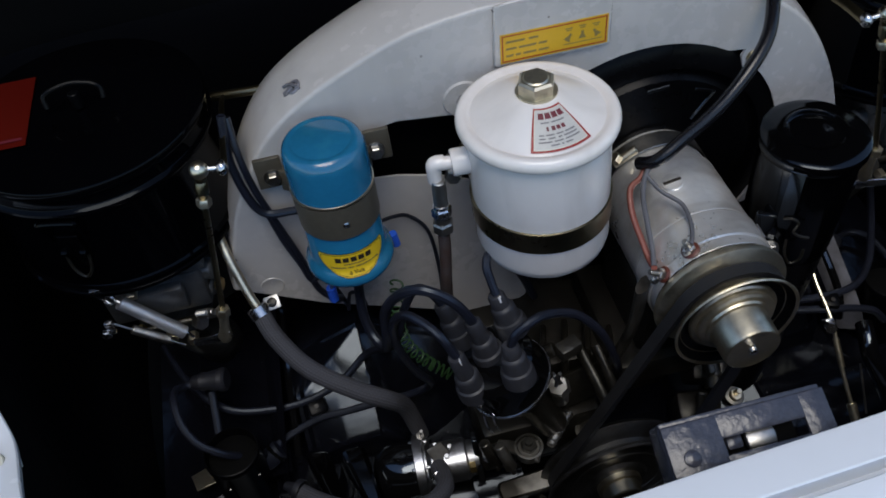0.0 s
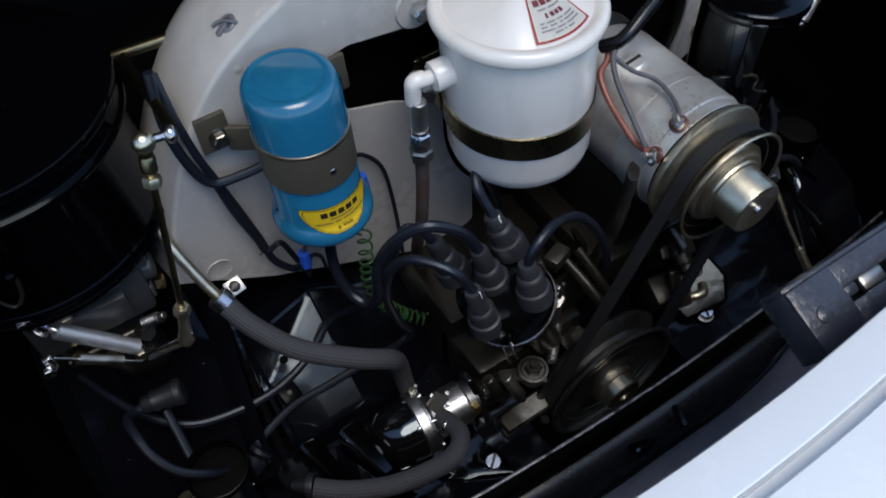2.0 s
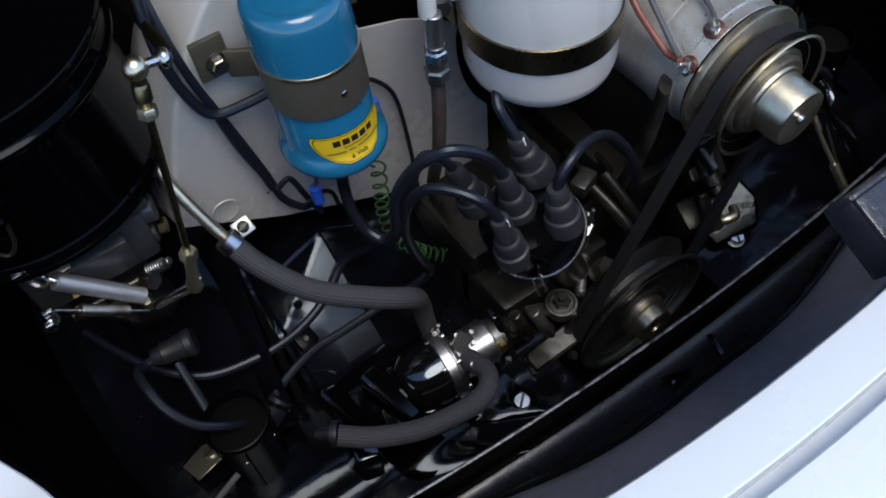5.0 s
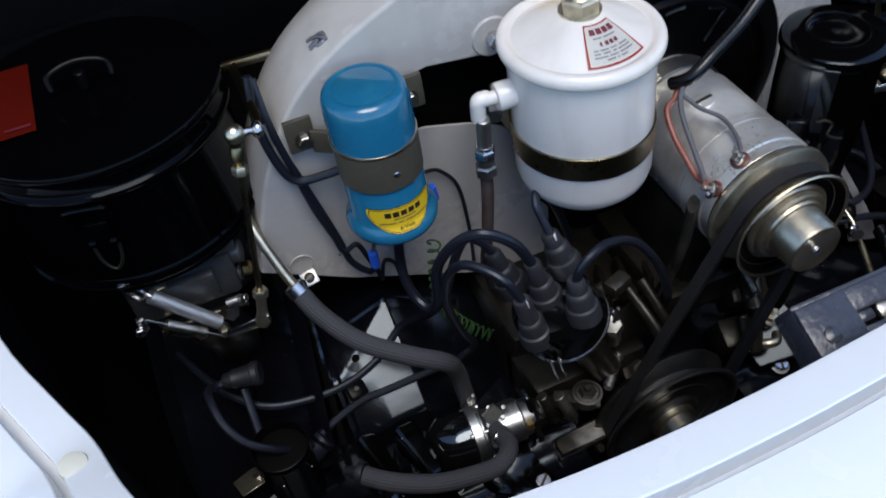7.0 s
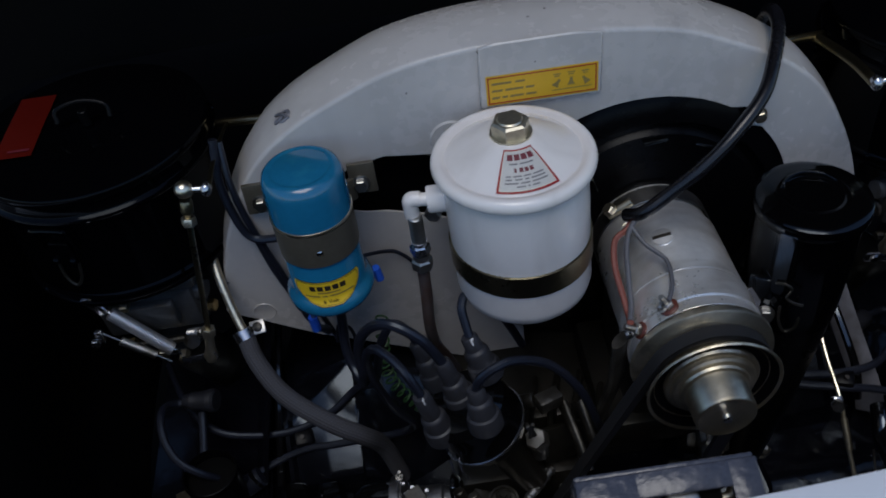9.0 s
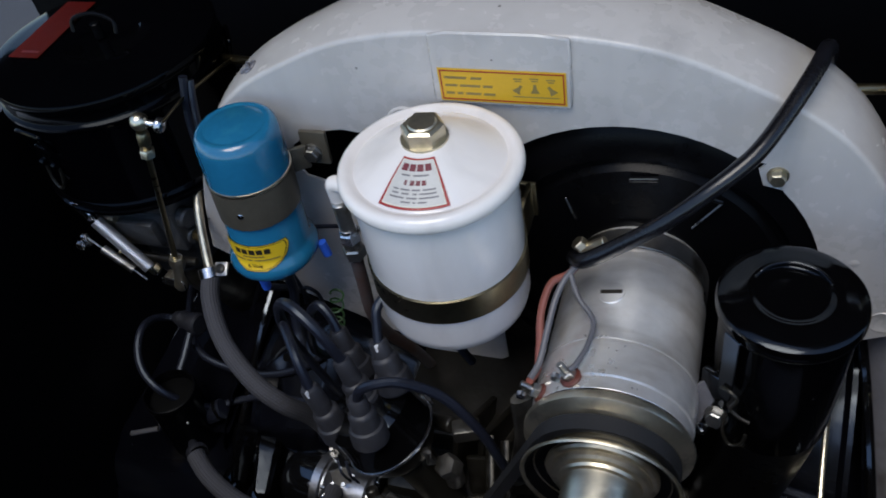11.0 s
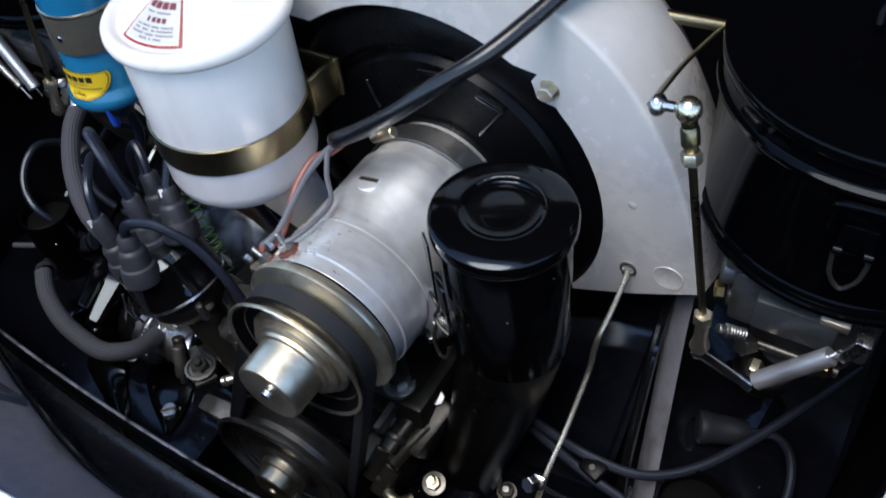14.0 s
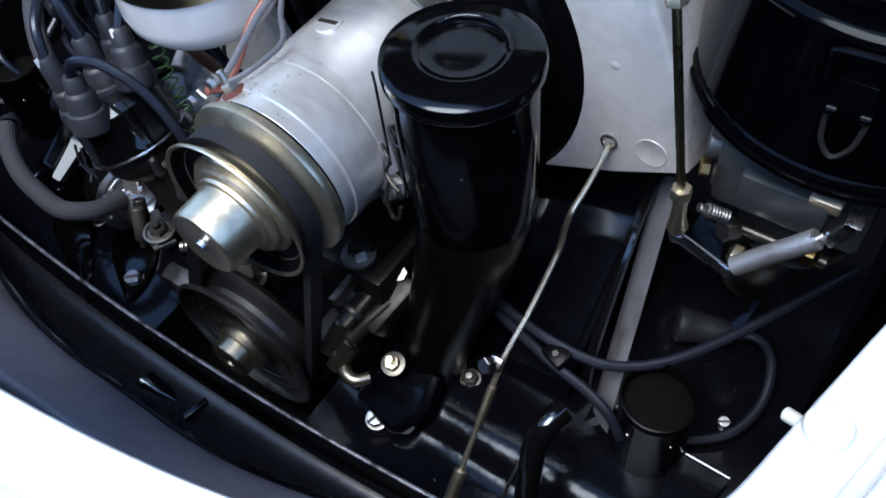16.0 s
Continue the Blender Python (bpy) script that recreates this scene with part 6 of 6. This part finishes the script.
part("sheet", plate([(-0.016, -0.011), (0.014, -0.012), (0.017, 0.006), (0.004, 0.012), (-0.017, 0.010)], 0.0018, Matrix.Translation((-0.371, 0.117, 0.429)) @ Matrix.Rotation(radians(15), 4, "Z") @ Matrix.Rotation(radians(-10), 4, "X"), 0.0004), "cad", tag_l)
part("screw", screwhead((-0.366, 0.118, 0.431), (0, 0.1, 1), 0.005, 0.003), "steel", tag_l)
part("slot", slotbar((-0.366, 0.118, 0.431), (0, 0.1, 1), 0.005, 0.003, 20), "ink", tag_l)
lead("tin_rod", [(-0.385, 0.074, 0.44), (-0.355, 0.082, 0.446)], 0.0026, "greyw", "short grey rod end lying on the engine tin", "rod")
for top, end, r, fall in (((-0.262, 0.099, 0.450), (-0.250, 0.048, 0.440), 0.0115, 0.05), ((-0.228, 0.088, 0.457), (-0.217, 0.037, 0.448), 0.0125, 0.50)):
    fin = thing("cover_housing", (top[0], top[1], 0.40), "glossy black tapered moulded cover beside the fuel pump", "cover", "pump covers")
    a, b = Vector(top), Vector(end)
    d = (b - a).normalized()
    side = Vector((-d.y, d.x, 0))
    side = side if side.x > 0 else -side
    rows = []
    for t, k in ((0, 0.80), (0.03, 1.0), (0.25, 1.0), (0.30, 0.9), (0.95, 0.62), (1.0, 0.5)):
        c = a.lerp(b, t)
        rows.append([c + side * (u * r * k) + Vector((0, 0, w * r * k)) for u, w in ((-1, -1.6), (-0.97, 0.35), (-0.75, 0.70), (-0.5, 0.80), (0.60, fall), (0.95, fall - 0.5), (1.0, -1.6))])
    part("cover", loft(rows), "capblack", fin, smooth=28)
    part("end_cap", loft([rows[0], [a - d * 0.001 + Vector((0, 0, -0.3 * r))] * 7]), "gloss", fin)
    part("foot", box((0.020, 0.060, 0.050), pose((a.x + b.x) / 2 - 0.002, 0.064, 0.412, 0, 0, -14), 0.003), "gloss", fin)
for line_a, line_b in ((((-0.168, 0.078, 0.424), (-0.178, 0.056, 0.400), (-0.172, 0.032, 0.3905), (-0.152, 0.016, 0.3895), (-0.114, -0.004, 0.3888)), ((-0.120, 0.074, 0.420), (-0.120, 0.052, 0.400), (-0.116, 0.034, 0.3915), (-0.110, 0.016, 0.3895), (-0.109, -0.002, 0.3888))),
                       (((-0.250, 0.050, 0.420), (-0.245, 0.030, 0.398), (-0.238, 0.014, 0.3905), (-0.196, -0.004, 0.3890), (-0.146, -0.026, 0.3885)), ((-0.205, 0.052, 0.418), (-0.200, 0.034, 0.398), (-0.190, 0.022, 0.3905), (-0.168, 0.004, 0.3890), (-0.141, -0.024, 0.3885)))):
    tg = thing("tin_tongue", (line_a[4][0], line_a[4][1], 0.386), "glossy black tongue of pressed tin below the fuel pump", "pressed tin", "tin tongues")
    pa, pb = path(line_a, 5), path(line_b, 5)
    rows = [[p.lerp(q, u) + Vector((0, 0, lift)) for u, lift in ((0, -0.003), (0.02, 0), (0.2, 0.0014), (0.5, 0.0024), (0.8, 0.0014), (0.98, 0), (1, -0.003))] for p, q in zip(pa, pb)]
    part("tongue", loft(rows), "capblack", tg, smooth=60)
pk = thing("trough_pocket", (0.004, -0.054, 0.405), "black pressed scoop in the rear channel", "pressing")
SC = [((-0.020, -0.056, 0.412), 0.0105), ((-0.014, -0.056, 0.411), 0.0100), ((-0.004, -0.0555, 0.409), 0.0075), ((0.004, -0.054, 0.4065), 0.0045), ((0.010, -0.053, 0.4045), 0.0008)]
part("scoop", loft([[(x, y - r * math.cos(radians(a)), z + r * (1.05 * math.sin(radians(a)) - 0.3)) for a in range(0, 181, 12)] for (x, y, z), r in SC]), "gloss", pk)
part("mouth", loft([[(-0.020, -0.056 - 0.0105 * math.cos(radians(a)), 0.412 + 0.0105 * (1.05 * math.sin(radians(a)) - 0.3)) for a in range(0, 181, 12)], [(-0.017, -0.056 - 0.0085 * math.cos(radians(a)), 0.4105 + 0.0085 * (1.05 * math.sin(radians(a)) - 0.5)) for a in range(0, 181, 12)]]), "gloss", pk)
part("tongue", box((0.005, 0.022, 0.006), pose(0.036, -0.052, 0.417, 0, 0, -12), 0.001), "tin", pk)

# ---- latch plate, rubber buffers on the lip ----
lp = thing("lid_latch_plate", (0.006, -0.125, 0.70), "black hammer-finished lid latch plate with a slotted catch", "latch")
LM = Matrix.Translation((0.014, -0.117, 0.750)) @ Matrix.Rotation(radians(22), 4, "X")
for a, b, c, d in ((-0.052, -0.040, -0.020, 0.0), (0.030, -0.040, 0.045, 0.0), (-0.020, -0.014, 0.030, 0.0), (-0.020, -0.040, 0.030, -0.023)):
    part("plate", box((c - a + 0.001, d - b, 0.004), LM @ pose((a + c) / 2, (b + d) / 2, 0), 0.001), "hammer", lp)
# near-black sheet stands for the shade behind the slot
part("shade_backing", box((0.046, 0.016, 0.003), LM @ pose(0.003, -0.018, -0.010), 0.0005), "dark", lp)
part("front_flange", box((0.097, 0.0035, 0.022), LM @ pose(-0.0035, 0.001, -0.012), 0.001), "hammer", lp)
part("end_flange", box((0.0035, 0.040, 0.022), LM @ pose(-0.051, -0.020, -0.012), 0.001), "hammer", lp)
part("catch", box((0.018, 0.010, 0.006), LM @ pose(0.003, -0.018, -0.004), 0.0025), "steel", lp)
part("catch_pin", box((0.010, 0.008, 0.006), LM @ pose(-0.012, -0.017, -0.006), 0.002), "hammer", lp)
part("bolt", lathe([(0.0050, 0), (0.0048, 0.0010), (0.003, 0.0016), (0, 0.0018)], LM @ Vector((-0.040, -0.020, 0.002)), LM.to_3x3() @ Vector((0, 0, 1)), 20), "hammer", lp)
for s, bx, by in ((-1, -0.4285, -0.0155), (1, 0.4185, 0.0075)):
    bf = thing("rubber_buffer", (bx, by, 0.715), "small round cream rubber buffer on the white lip", "buffer", "lip buffers")
    way = (s * -0.12, -0.15, 1)
    part("button", lathe([(0.0078, -0.004), (0.0084, 0.0), (0.0086, 0.005), (0.0078, 0.0075), (0.005, 0.0085), (0, 0.0087)], (bx, by, 0.7215), way, 32), "buffer", bf)
    part("stem", rod((bx - s * 0.0145, by + 0.003, 0.716), (bx - s * 0.008, by + 0.001, 0.718), 0.0027), "buffer", bf)

# ---- black ducts standing beside the cylinder heads ----
for dx, dy, words in ((-0.336, 0.102, "beside the plug leads"), (0.338, 0.110, "below the carburettor")):
    dk = thing("air_duct", (dx, dy, 0.40), "black round air duct standing open " + words, "duct", "air ducts")
    part("tube", lathe([(0.0255, 0.39), (0.0250, 0.478), (0.0258, 0.4805), (0.0262, 0.4850), (0.0256, 0.4880), (0.0244, 0.4884), (0.0238, 0.4860), (0.0236, 0.470), (0, 0.466)], (dx, dy, 0), UP, 40), "lowsheen", dk)
    part("seam", tube([(dx - 0.006, dy - 0.0246, 0.40), (dx - 0.006, dy - 0.0243, 0.44), (dx - 0.006, dy - 0.0244, 0.478)], 0.0009, 6), "lowsheen", dk)
    # disc closes the mouth; the shade inside is its near-black colour
    part("mouth_shade", lathe([(0.0234, 0.4775), (0.020, 0.4795), (0.010, 0.4805), (0, 0.4805)], (dx, dy, 0), UP, 32), "dark", dk, "near-black disc holding the shade in the duct mouth")
    for a in (200, 250, 320):
        part("rivet", lathe([(0.0016, 0), (0.0013, 0.0008), (0, 0.001)], (dx + 0.0252 * math.cos(radians(a)), dy + 0.0252 * math.sin(radians(a)), 0.462), (math.cos(radians(a)), math.sin(radians(a)), 0), 10), "steel", dk)
